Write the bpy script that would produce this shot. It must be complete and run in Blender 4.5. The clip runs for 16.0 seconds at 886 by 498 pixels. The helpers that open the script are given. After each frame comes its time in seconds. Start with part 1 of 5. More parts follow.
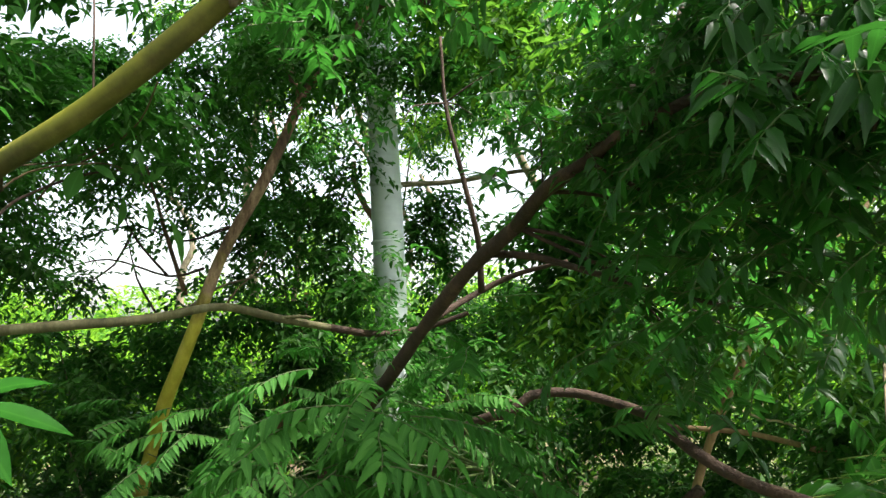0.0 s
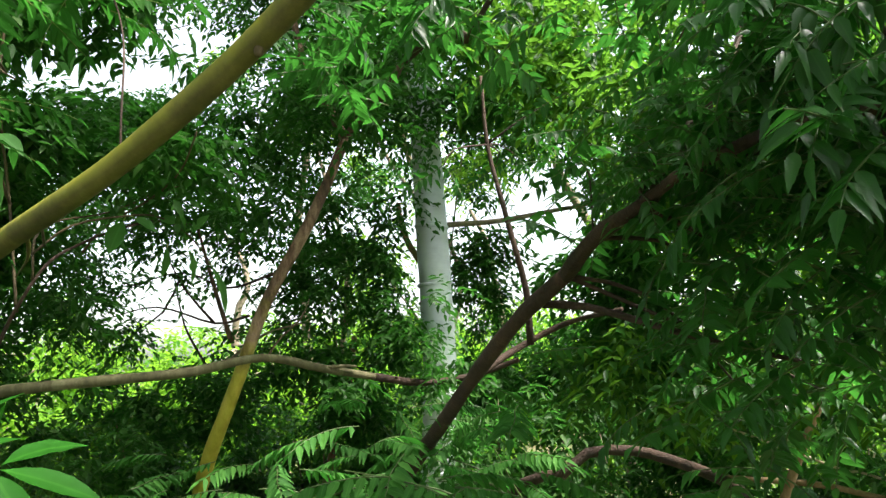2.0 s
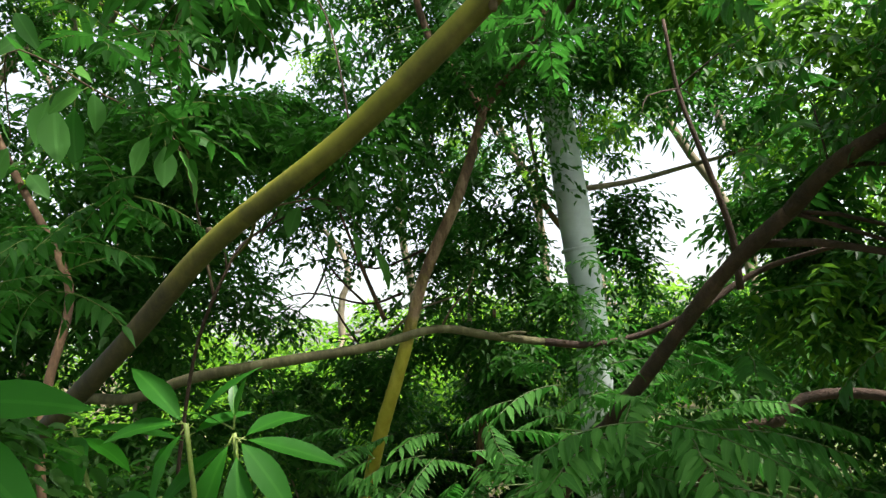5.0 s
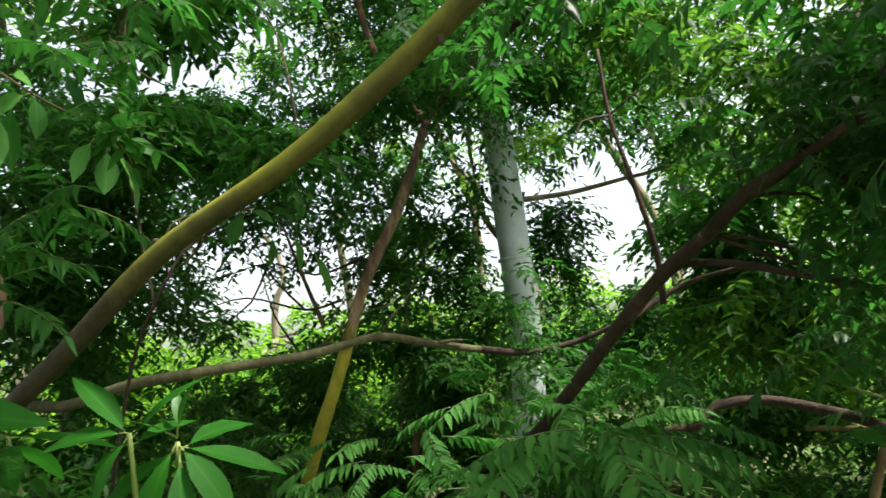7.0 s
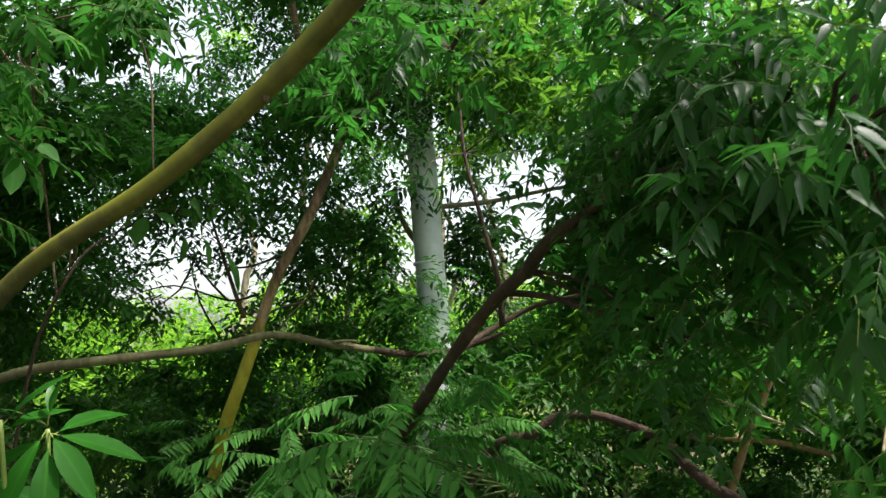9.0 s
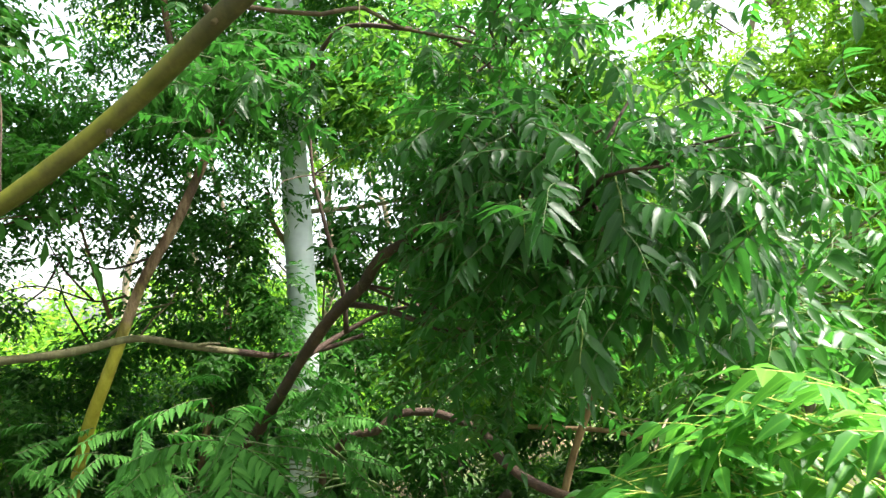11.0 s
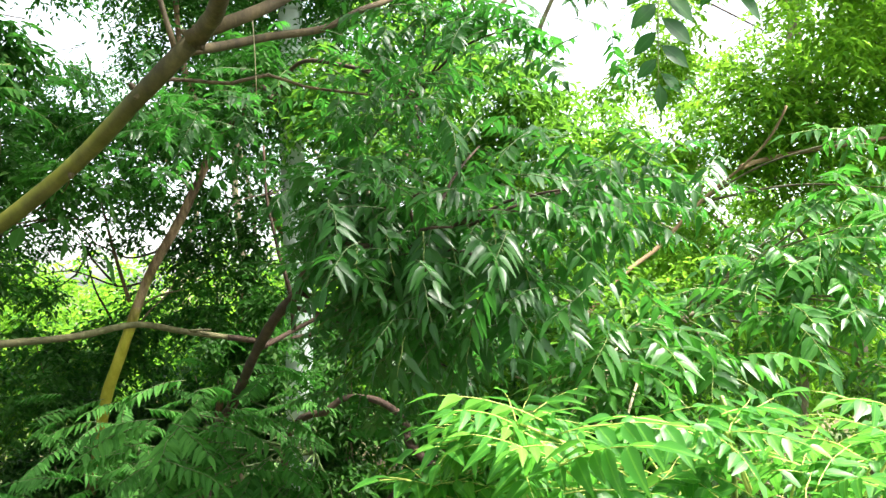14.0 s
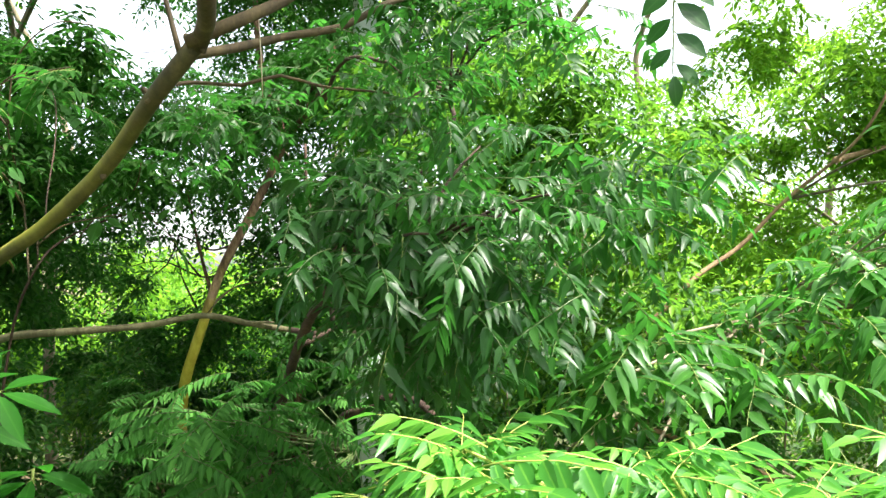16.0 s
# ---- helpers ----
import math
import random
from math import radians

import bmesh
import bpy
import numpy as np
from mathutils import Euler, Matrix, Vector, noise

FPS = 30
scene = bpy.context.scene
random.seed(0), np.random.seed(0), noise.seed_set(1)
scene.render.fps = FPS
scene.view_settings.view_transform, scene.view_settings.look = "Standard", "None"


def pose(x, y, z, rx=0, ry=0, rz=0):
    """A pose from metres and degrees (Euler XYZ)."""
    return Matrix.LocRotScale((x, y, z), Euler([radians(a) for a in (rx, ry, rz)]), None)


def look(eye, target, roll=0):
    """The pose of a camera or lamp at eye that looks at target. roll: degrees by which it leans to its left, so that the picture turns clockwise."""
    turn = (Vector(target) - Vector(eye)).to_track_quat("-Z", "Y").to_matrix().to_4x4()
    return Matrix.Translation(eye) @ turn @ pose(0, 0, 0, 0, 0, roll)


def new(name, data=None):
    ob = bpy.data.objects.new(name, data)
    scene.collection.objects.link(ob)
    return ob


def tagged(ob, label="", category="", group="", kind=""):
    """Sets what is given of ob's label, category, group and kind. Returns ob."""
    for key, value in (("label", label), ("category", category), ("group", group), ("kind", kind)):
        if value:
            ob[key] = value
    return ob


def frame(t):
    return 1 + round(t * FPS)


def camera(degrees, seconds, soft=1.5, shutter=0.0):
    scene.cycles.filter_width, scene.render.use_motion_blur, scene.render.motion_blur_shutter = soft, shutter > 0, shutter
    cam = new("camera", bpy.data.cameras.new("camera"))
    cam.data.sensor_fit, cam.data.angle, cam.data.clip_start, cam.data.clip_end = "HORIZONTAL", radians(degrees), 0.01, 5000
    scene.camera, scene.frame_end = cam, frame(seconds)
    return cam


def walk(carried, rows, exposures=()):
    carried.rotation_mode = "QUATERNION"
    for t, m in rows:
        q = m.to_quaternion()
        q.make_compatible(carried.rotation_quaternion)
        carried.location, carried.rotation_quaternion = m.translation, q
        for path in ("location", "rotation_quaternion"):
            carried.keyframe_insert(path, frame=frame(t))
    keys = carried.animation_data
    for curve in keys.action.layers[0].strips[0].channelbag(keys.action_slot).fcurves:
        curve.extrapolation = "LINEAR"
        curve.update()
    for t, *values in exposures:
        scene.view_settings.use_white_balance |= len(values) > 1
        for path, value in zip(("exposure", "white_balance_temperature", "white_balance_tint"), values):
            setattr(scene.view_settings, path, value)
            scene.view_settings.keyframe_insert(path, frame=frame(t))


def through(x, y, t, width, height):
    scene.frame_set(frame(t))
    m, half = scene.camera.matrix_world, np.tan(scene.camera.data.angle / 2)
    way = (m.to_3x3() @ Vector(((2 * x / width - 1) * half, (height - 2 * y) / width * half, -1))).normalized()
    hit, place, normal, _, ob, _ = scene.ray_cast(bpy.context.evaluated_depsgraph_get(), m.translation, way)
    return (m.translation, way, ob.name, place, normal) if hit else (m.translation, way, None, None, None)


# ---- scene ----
cam = camera(63.0, 16.0, soft=1.4, shutter=0.2)
PATH = [
    (0, (0.049, -0.003, 1.678), (0.054, 1.987, 1.879), -1.4),
    (0.5, (0.091, 0.036, 1.690), (0.026, 2.023, 1.911), -1.4),
    (1, (0.092, 0.060, 1.703), (-0.052, 2.031, 2.006), -1.6),
    (1.5, (0.064, 0.068, 1.697), (-0.082, 2.042, 1.982), -2.5),
    (2, (0.062, 0.066, 1.712), (-0.072, 2.039, 2.011), -2.1),
    (2.5, (0.035, 0.052, 1.710), (-0.087, 2.025, 2.016), -2.7),
    (3, (-0.006, 0.044, 1.704), (-0.135, 2.018, 2.003), -3.9),
    (3.5, (-0.046, 0.056, 1.693), (-0.248, 2.021, 2.006), -4.2),
    (4, (-0.093, 0.060, 1.684), (-0.452, 2.006, 1.974), -5.4),
    (6.5, (-0.144, -0.002, 1.700), (-0.516, 1.946, 1.956), -6.1),
    (7, (-0.134, -0.010, 1.703), (-0.333, 1.964, 1.954), -5.6),
    (7.5, (-0.080, -0.013, 1.700), (-0.117, 1.977, 1.898), -6.9),
    (8, (0.031, -0.027, 1.697), (-0.071, 1.962, 1.878), -5.4),
    (8.5, (0.123, -0.069, 1.707), (-0.076, 1.912, 1.901), -3.8),
    (9, (0.124, -0.140, 1.745), (-0.031, 1.844, 1.944), -2.6),
    (9.5, (0.098, -0.253, 1.783), (0.089, 1.739, 1.957), -3.9),
    (10, (0.133, -0.253, 1.785), (0.225, 1.741, 1.921), -4.3),
    (12.5, (0.440, -0.372, 1.763), (0.475, 1.617, 1.974), 0.7),
    (13, (0.504, -0.398, 1.794), (0.431, 1.595, 1.947), -0.1),
    (13.5, (0.526, -0.508, 1.829), (0.443, 1.487, 1.945), -1.1),
    (14, (0.561, -0.548, 1.849), (0.516, 1.450, 1.938), -1.3),
    (14.5, (0.645, -0.518, 1.866), (0.587, 1.479, 1.957), -1.2),
    (15, (0.755, -0.468, 1.870), (0.510, 1.511, 2.020), 0.6),
    (15.5, (0.799, -0.464, 1.865), (0.430, 1.498, 1.992), 0.2),
    (16, (0.758, -0.477, 1.874), (0.391, 1.488, 1.939), -0.2),
]
walk(cam, [(t, look(eye, target, roll)) for t, eye, target, roll in PATH],
     exposures=[(0.0, 2.15), (3.0, 2.2), (4.0, 1.75), (7.0, 1.75), (8.0, 1.65), (9.0, 1.65), (10.0, 2.4), (12.5, 2.65), (15.0, 2.55), (16.0, 2.5)])

# ---- world, sun, exposure ----
world = bpy.data.worlds.new("hazy_sky")
scene.world = world
world.use_nodes = True
wn, wl = world.node_tree.nodes, world.node_tree.links
wn.clear()
sky = wn.new("ShaderNodeTexSky")
sky.sky_type = "NISHITA"
sky.sun_disc = False
sky.sun_elevation, sky.sun_rotation = radians(60), radians(110)
sky.air_density, sky.dust_density, sky.ozone_density = 1.0, 3.0, 1.0
wash = wn.new("ShaderNodeHueSaturation")
wash.inputs["Saturation"].default_value = 0.35
back = wn.new("ShaderNodeBackground")
back.inputs["Strength"].default_value = 0.12
wout = wn.new("ShaderNodeOutputWorld")
wl.new(sky.outputs["Color"], wash.inputs["Color"])
wl.new(wash.outputs["Color"], back.inputs["Color"])
wl.new(back.outputs["Background"], wout.inputs["Surface"])

sun = new("sun", bpy.data.lights.new("sun", "SUN"))
sun.data.energy, sun.data.angle, sun.data.color = 3.6, radians(5), (1.0, 0.95, 0.86)
SUN_AZ, SUN_EL = radians(110), radians(60)
sun.matrix_world = look((6 * math.sin(SUN_AZ) * math.cos(SUN_EL), 6 * math.cos(SUN_AZ) * math.cos(SUN_EL), 6 * math.sin(SUN_EL)), (0, 0, 0))

# ---- materials ----


def ramp(nt, fac, stops):
    node = nt.nodes.new("ShaderNodeValToRGB")
    el = node.color_ramp.elements
    while len(el) < len(stops):
        el.new(0.5)
    for e, (pos, col) in zip(el, stops):
        e.position, e.color = pos, (*col, 1)
    nt.links.new(fac, node.inputs["Fac"])
    return node.outputs["Color"]


def noise_tex(nt, scale, detail=4.0, rough=0.6, vec=None, coords="Object"):
    node = nt.nodes.new("ShaderNodeTexNoise")
    node.inputs["Scale"].default_value, node.inputs["Detail"].default_value = scale, detail
    node.inputs["Roughness"].default_value = rough
    if vec is None:
        vec = nt.nodes.new("ShaderNodeTexCoord").outputs[coords]
    nt.links.new(vec, node.inputs["Vector"])
    return node.outputs["Fac"]


def mixed(nt, fac, a, b, kind="MIX"):
    node = nt.nodes.new("ShaderNodeMix")
    node.data_type, node.blend_type = "RGBA", kind
    for sock, val in ((node.inputs[0], fac), (node.inputs[6], a), (node.inputs[7], b)):
        if isinstance(val, (int, float)):
            sock.default_value = val
        elif isinstance(val, tuple):
            sock.default_value = (*val, 1)
        else:
            nt.links.new(val, sock)
    return node.outputs[2]


def math_node(nt, op, a, b=0.0):
    node = nt.nodes.new("ShaderNodeMath")
    node.operation = op
    for sock, val in zip(node.inputs, (a, b)):
        if isinstance(val, (int, float)):
            sock.default_value = val
        else:
            nt.links.new(val, sock)
    return node.outputs[0]


def base_mat(name):
    m = bpy.data.materials.new(name)
    m.use_nodes = True
    nt = m.node_tree
    nt.nodes.clear()
    out = nt.nodes.new("ShaderNodeOutputMaterial")
    bsdf = nt.nodes.new("ShaderNodeBsdfPrincipled")
    return m, nt, out, bsdf


def bump(nt, bsdf, height, strength, dist):
    b = nt.nodes.new("ShaderNodeBump")
    b.inputs["Strength"].default_value, b.inputs["Distance"].default_value = strength, dist
    nt.links.new(height, b.inputs["Height"])
    nt.links.new(b.outputs["Normal"], bsdf.inputs["Normal"])


def leaf_mat(name, dark, mid, light, glow, through=0.35, gloss=0.42, islands=False, veined=True, mid_at=0.5):
    """A leaf: its green varies from leaf to leaf, the blade lets light through, the upper side has a waxy gloss."""
    m, nt, out, bsdf = base_mat(name)
    glow = (1.08 * glow[0], glow[1], glow[2] + 0.03)
    pick = nt.nodes.new("ShaderNodeNewGeometry").outputs["Random Per Island"] if islands else nt.nodes.new("ShaderNodeObjectInfo").outputs["Random"]
    fac = pick
    if not islands:
        own = nt.nodes.new("ShaderNodeAttribute")
        own.attribute_name = "leaf_tone"
        leaf = own.outputs["Fac"]
        fac = math_node(nt, "MULTIPLY_ADD", leaf, 0.55)
        nt.links.new(math_node(nt, "MULTIPLY", pick, 0.45), fac.node.inputs[2])
    tone = ramp(nt, fac, [(0.0, dark), (mid_at, mid), (1.0, light)])
    spots = noise_tex(nt, 60.0, 3.0)
    tone = mixed(nt, math_node(nt, "MULTIPLY", spots, 0.35), tone, tuple(0.6 * c for c in dark))
    if veined:
        uv = nt.nodes.new("ShaderNodeUVMap").outputs["UV"]
        sep = nt.nodes.new("ShaderNodeSeparateXYZ")
        nt.links.new(uv, sep.inputs[0])
        u = math_node(nt, "ABSOLUTE", math_node(nt, "SUBTRACT", sep.outputs[0], 0.5))
        rib = math_node(nt, "LESS_THAN", u, 0.045)
        side = math_node(nt, "SINE", math_node(nt, "MULTIPLY", math_node(nt, "SUBTRACT", sep.outputs[1], math_node(nt, "MULTIPLY", u, 0.35)), 75.0))
        tone = mixed(nt, math_node(nt, "MULTIPLY", rib, 0.45), tone, light)
        bump(nt, bsdf, math_node(nt, "ADD", side, math_node(nt, "MULTIPLY", rib, -2.0)), 0.2, 0.00012)
    nt.links.new(tone, bsdf.inputs["Base Color"])
    bsdf.inputs["Roughness"].default_value = gloss
    bsdf.inputs["Specular IOR Level"].default_value = 0.36 if gloss < 0.5 else 0.22
    trans = nt.nodes.new("ShaderNodeBsdfTranslucent")
    nt.links.new(mixed(nt, 0.7, tone, glow), trans.inputs["Color"])
    mix = nt.nodes.new("ShaderNodeMixShader")
    mix.inputs[0].default_value = through
    nt.links.new(bsdf.outputs[0], mix.inputs[1])
    nt.links.new(trans.outputs[0], mix.inputs[2])
    nt.links.new(mix.outputs[0], out.inputs["Surface"])
    return m


def bark_mat(name, stops, scale=18.0, moss=None, shade_bare_spans=None, rough=0.85, depth=0.004, stretch=0.25, algae=None):
    """Bark with long streaks, fine grain and, where it has any, a growth of moss or algae; the moss also paints light
    on upper sides and shade low down.
    """
    m, nt, out, bsdf = base_mat(name)
    co = nt.nodes.new("ShaderNodeTexCoord").outputs["Object"]
    mp = nt.nodes.new("ShaderNodeMapping")
    mp.inputs["Scale"].default_value = (1, 1, stretch)
    nt.links.new(co, mp.inputs["Vector"])
    streak = noise_tex(nt, scale, 6.0, 0.7, mp.outputs["Vector"])
    grain = noise_tex(nt, scale * 9, 3.0, 0.6, co)
    tone = ramp(nt, streak, stops)
    tone = mixed(nt, 0.35, tone, ramp(nt, grain, [(0.3, (0.25, 0.25, 0.25)), (0.7, (0.95, 0.95, 0.95))]), "MULTIPLY")
    if moss:
        patch = ramp(nt, noise_tex(nt, 9.0, 5.0, 0.65, co), [(0.38, (0, 0, 0)), (0.56, (1, 1, 1))])
        # light from above painted in: more of the yellow-green on upward faces
        nz = nt.nodes.new("ShaderNodeSeparateXYZ")
        nt.links.new(nt.nodes.new("ShaderNodeNewGeometry").outputs["Normal"], nz.inputs[0])
        upper = ramp(nt, math_node(nt, "MULTIPLY_ADD", nz.outputs[2], 0.5), [(0.2, (0.22, 0.22, 0.22)), (0.58, (1, 1, 1))])
        upper.node.inputs["Fac"].links[0].from_node.inputs[2].default_value = 0.5
        # the low end stays dark to paint its shade; the fork is simply bare
        if shade_bare_spans:
            foot = nt.nodes.new("ShaderNodeSeparateXYZ")
            nt.links.new(co, foot.inputs[0])
            out_of_shade = nt.nodes.new("ShaderNodeMapRange")
            for sock, val in zip(out_of_shade.inputs[1:5], (shade_bare_spans[0], shade_bare_spans[1], 0.0, 1.0)):
                sock.default_value = val
            bare = nt.nodes.new("ShaderNodeMapRange")
            for sock, val in zip(bare.inputs[1:5], (shade_bare_spans[2], shade_bare_spans[3], 1.0, 0.0)):
                sock.default_value = val
            nt.links.new(foot.outputs[2], bare.inputs[0])
            nt.links.new(math_node(nt, "ADD", foot.outputs[2], math_node(nt, "MULTIPLY", streak, 0.15)), out_of_shade.inputs[0])
            upper = math_node(nt, "MULTIPLY", math_node(nt, "MULTIPLY", upper, out_of_shade.outputs[0]), bare.outputs[0])
        tone = mixed(nt, math_node(nt, "MULTIPLY", math_node(nt, "MULTIPLY_ADD", patch, 0.5), upper), tone, moss)
        for link in nt.links:
            if link.to_node.type == "MATH" and link.to_node.operation == "MULTIPLY_ADD" and link.from_socket == patch:
                link.to_node.inputs[2].default_value = 0.45
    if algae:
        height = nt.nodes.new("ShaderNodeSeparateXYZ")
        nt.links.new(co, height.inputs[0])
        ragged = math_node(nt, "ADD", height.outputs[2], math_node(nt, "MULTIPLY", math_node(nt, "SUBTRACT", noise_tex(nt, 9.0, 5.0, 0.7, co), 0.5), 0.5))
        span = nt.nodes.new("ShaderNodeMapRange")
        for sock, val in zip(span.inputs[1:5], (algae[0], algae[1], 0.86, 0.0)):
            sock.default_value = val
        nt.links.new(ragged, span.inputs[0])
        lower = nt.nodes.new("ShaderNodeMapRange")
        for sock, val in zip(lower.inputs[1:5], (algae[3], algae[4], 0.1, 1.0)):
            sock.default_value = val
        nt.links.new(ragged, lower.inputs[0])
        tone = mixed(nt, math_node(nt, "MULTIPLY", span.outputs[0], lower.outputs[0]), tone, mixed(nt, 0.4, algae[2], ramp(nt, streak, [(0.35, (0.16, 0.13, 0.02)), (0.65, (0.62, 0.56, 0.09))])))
    nt.links.new(tone, bsdf.inputs["Base Color"])
    bsdf.inputs["Roughness"].default_value = rough
    bump(nt, bsdf, math_node(nt, "ADD", streak, math_node(nt, "MULTIPLY", grain, 0.5)), 0.7, depth)
    nt.links.new(bsdf.outputs[0], out.inputs["Surface"])
    return m


def pale_bark_mat():
    m, nt, out, bsdf = base_mat("pale_smooth_bark")
    co = nt.nodes.new("ShaderNodeTexCoord").outputs["Object"]
    mp = nt.nodes.new("ShaderNodeMapping")
    mp.inputs["Scale"].default_value = (1, 1, 6)
    nt.links.new(co, mp.inputs["Vector"])
    rings = noise_tex(nt, 4.0, 4.0, 0.6, mp.outputs["Vector"])
    stain = noise_tex(nt, 7.0, 5.0, 0.65, co)
    tone = ramp(nt, stain, [(0.3, (0.42, 0.46, 0.49)), (0.5, (0.57, 0.61, 0.64)), (0.75, (0.68, 0.71, 0.72))])
    tone = mixed(nt, 0.4, tone, ramp(nt, rings, [(0.3, (0.6, 0.62, 0.62)), (0.6, (1, 1, 1))]), "MULTIPLY")
    nt.links.new(tone, bsdf.inputs["Base Color"])
    bsdf.inputs["Roughness"].default_value = 0.6
    bump(nt, bsdf, rings, 0.4, 0.003)
    nt.links.new(bsdf.outputs[0], out.inputs["Surface"])
    return m


def ground_mat():
    m, nt, out, bsdf = base_mat("leaf_litter")
    co = nt.nodes.new("ShaderNodeTexCoord").outputs["Object"]
    big, fine = noise_tex(nt, 0.8, 5.0, 0.6, co), noise_tex(nt, 22.0, 6.0, 0.7, co)
    tone = ramp(nt, fine, [(0.3, (0.045, 0.03, 0.015)), (0.5, (0.12, 0.08, 0.04)), (0.7, (0.2, 0.15, 0.08))])
    green = ramp(nt, fine, [(0.3, (0.02, 0.05, 0.01)), (0.7, (0.08, 0.17, 0.03))])
    tone = mixed(nt, ramp(nt, big, [(0.4, (0, 0, 0)), (0.6, (1, 1, 1))]), tone, green)
    nt.links.new(tone, bsdf.inputs["Base Color"])
    bsdf.inputs["Roughness"].default_value = 0.95
    bump(nt, bsdf, fine, 1.0, 0.03)
    nt.links.new(bsdf.outputs[0], out.inputs["Surface"])
    return m


BARK_LIMB = bark_mat("smooth_olive_bark", [(0.3, (0.022, 0.017, 0.009)), (0.5, (0.06, 0.046, 0.02)), (0.7, (0.12, 0.095, 0.038))], 22, moss=(0.31, 0.30, 0.022), shade_bare_spans=(1.86, 2.02, 2.1, 2.22), rough=0.7, depth=0.0015)
BARK_SAP = bark_mat("dark_sapling_bark", [(0.3, (0.03, 0.021, 0.011)), (0.5, (0.082, 0.057, 0.027)), (0.7, (0.155, 0.115, 0.05))], 22, depth=0.0025)
BARK_ROSE = bark_mat("flaking_reddish_bark", [(0.3, (0.04, 0.022, 0.013)), (0.5, (0.12, 0.066, 0.036)), (0.68, (0.30, 0.18, 0.10))], 16, depth=0.004)
BARK_DARK = bark_mat("dark_red_brown_bark", [(0.3, (0.022, 0.012, 0.008)), (0.55, (0.056, 0.030, 0.019)), (0.75, (0.125, 0.070, 0.044))], 26, depth=0.008)
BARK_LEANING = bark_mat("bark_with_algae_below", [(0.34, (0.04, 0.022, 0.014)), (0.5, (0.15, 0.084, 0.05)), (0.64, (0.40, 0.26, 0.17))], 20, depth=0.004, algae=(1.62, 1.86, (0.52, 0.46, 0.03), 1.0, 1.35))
BARK_GREY = bark_mat("grey_brown_bark", [(0.3, (0.09, 0.072, 0.045)), (0.5, (0.20, 0.165, 0.105)), (0.7, (0.32, 0.275, 0.19))], 20, depth=0.003)
BARK_TAN = bark_mat("tan_bark", [(0.3, (0.12, 0.072, 0.036)), (0.5, (0.23, 0.145, 0.073)), (0.7, (0.33, 0.22, 0.12))], 18, depth=0.002)
BARK_BOUGH = bark_mat("olive_grey_bark", [(0.3, (0.045, 0.04, 0.018)), (0.5, (0.115, 0.103, 0.047)), (0.7, (0.21, 0.19, 0.10))], 20, depth=0.002)
DEAD_WOOD = bark_mat("bleached_dead_wood", [(0.3, (0.3, 0.24, 0.15)), (0.5, (0.46, 0.38, 0.26)), (0.7, (0.55, 0.48, 0.36))], 20, depth=0.002)
BARK_PALE = pale_bark_mat()
STALK = bark_mat("green_stalk", [(0.3, (0.14, 0.2, 0.04)), (0.6, (0.25, 0.32, 0.08))], 30, depth=0.0005, rough=0.5)
STALK_LIME = bark_mat("yellow_green_stalk", [(0.3, (0.3, 0.36, 0.06)), (0.6, (0.48, 0.52, 0.12))], 30, depth=0.0005, rough=0.5)
STALK_DARK = bark_mat("dark_green_stalk", [(0.3, (0.04, 0.075, 0.016)), (0.6, (0.085, 0.13, 0.035))], 30, depth=0.0005, rough=0.5)
LEAF_DARK = leaf_mat("glossy_dark_leaf", (0.012, 0.046, 0.010), (0.023, 0.078, 0.016), (0.049, 0.130, 0.030), (0.08, 0.40, 0.014), 0.37, 0.36)
LEAF_FERN = leaf_mat("feathery_green_leaf", (0.016, 0.066, 0.010), (0.037, 0.132, 0.020), (0.082, 0.235, 0.036), (0.07, 0.40, 0.013), 0.3, 0.72)
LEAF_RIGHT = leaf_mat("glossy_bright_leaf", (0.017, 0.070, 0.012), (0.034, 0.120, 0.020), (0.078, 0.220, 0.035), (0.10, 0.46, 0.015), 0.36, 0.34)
LEAF_LIME = leaf_mat("young_lime_leaf", (0.022, 0.105, 0.016), (0.045, 0.185, 0.024), (0.17, 0.39, 0.045), (0.16, 0.56, 0.03), 0.42, 0.42, mid_at=0.62)
LEAF_BROAD = leaf_mat("broad_green_leaf", (0.016, 0.10, 0.007), (0.028, 0.155, 0.011), (0.055, 0.23, 0.02), (0.09, 0.52, 0.012), 0.42, 0.62)
LEAF_GREY = leaf_mat("drooping_green_leaf", (0.017, 0.075, 0.010), (0.034, 0.125, 0.018), (0.060, 0.180, 0.030), (0.09, 0.42, 0.02), 0.45, 0.6)
# lighter copy of the drooping leaf, light from behind put into its colour
LEAF_BACKLIT = leaf_mat("broad_leaf_backlit_copy", (0.045, 0.15, 0.030), (0.070, 0.21, 0.045), (0.11, 0.28, 0.07), (0.22, 0.60, 0.09), 0.5, 0.6)
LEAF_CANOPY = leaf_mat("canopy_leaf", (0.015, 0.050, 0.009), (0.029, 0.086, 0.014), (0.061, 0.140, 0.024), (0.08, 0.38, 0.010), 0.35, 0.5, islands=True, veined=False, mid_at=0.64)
# lighter copy of the canopy leaf, with sunlight put into its colour
LEAF_CANOPY_LIT = leaf_mat("canopy_leaf_lit_copy", (0.014, 0.08, 0.007), (0.05, 0.18, 0.012), (0.19, 0.38, 0.026), (0.32, 0.68, 0.02), 0.52, 0.5, islands=True, veined=False)
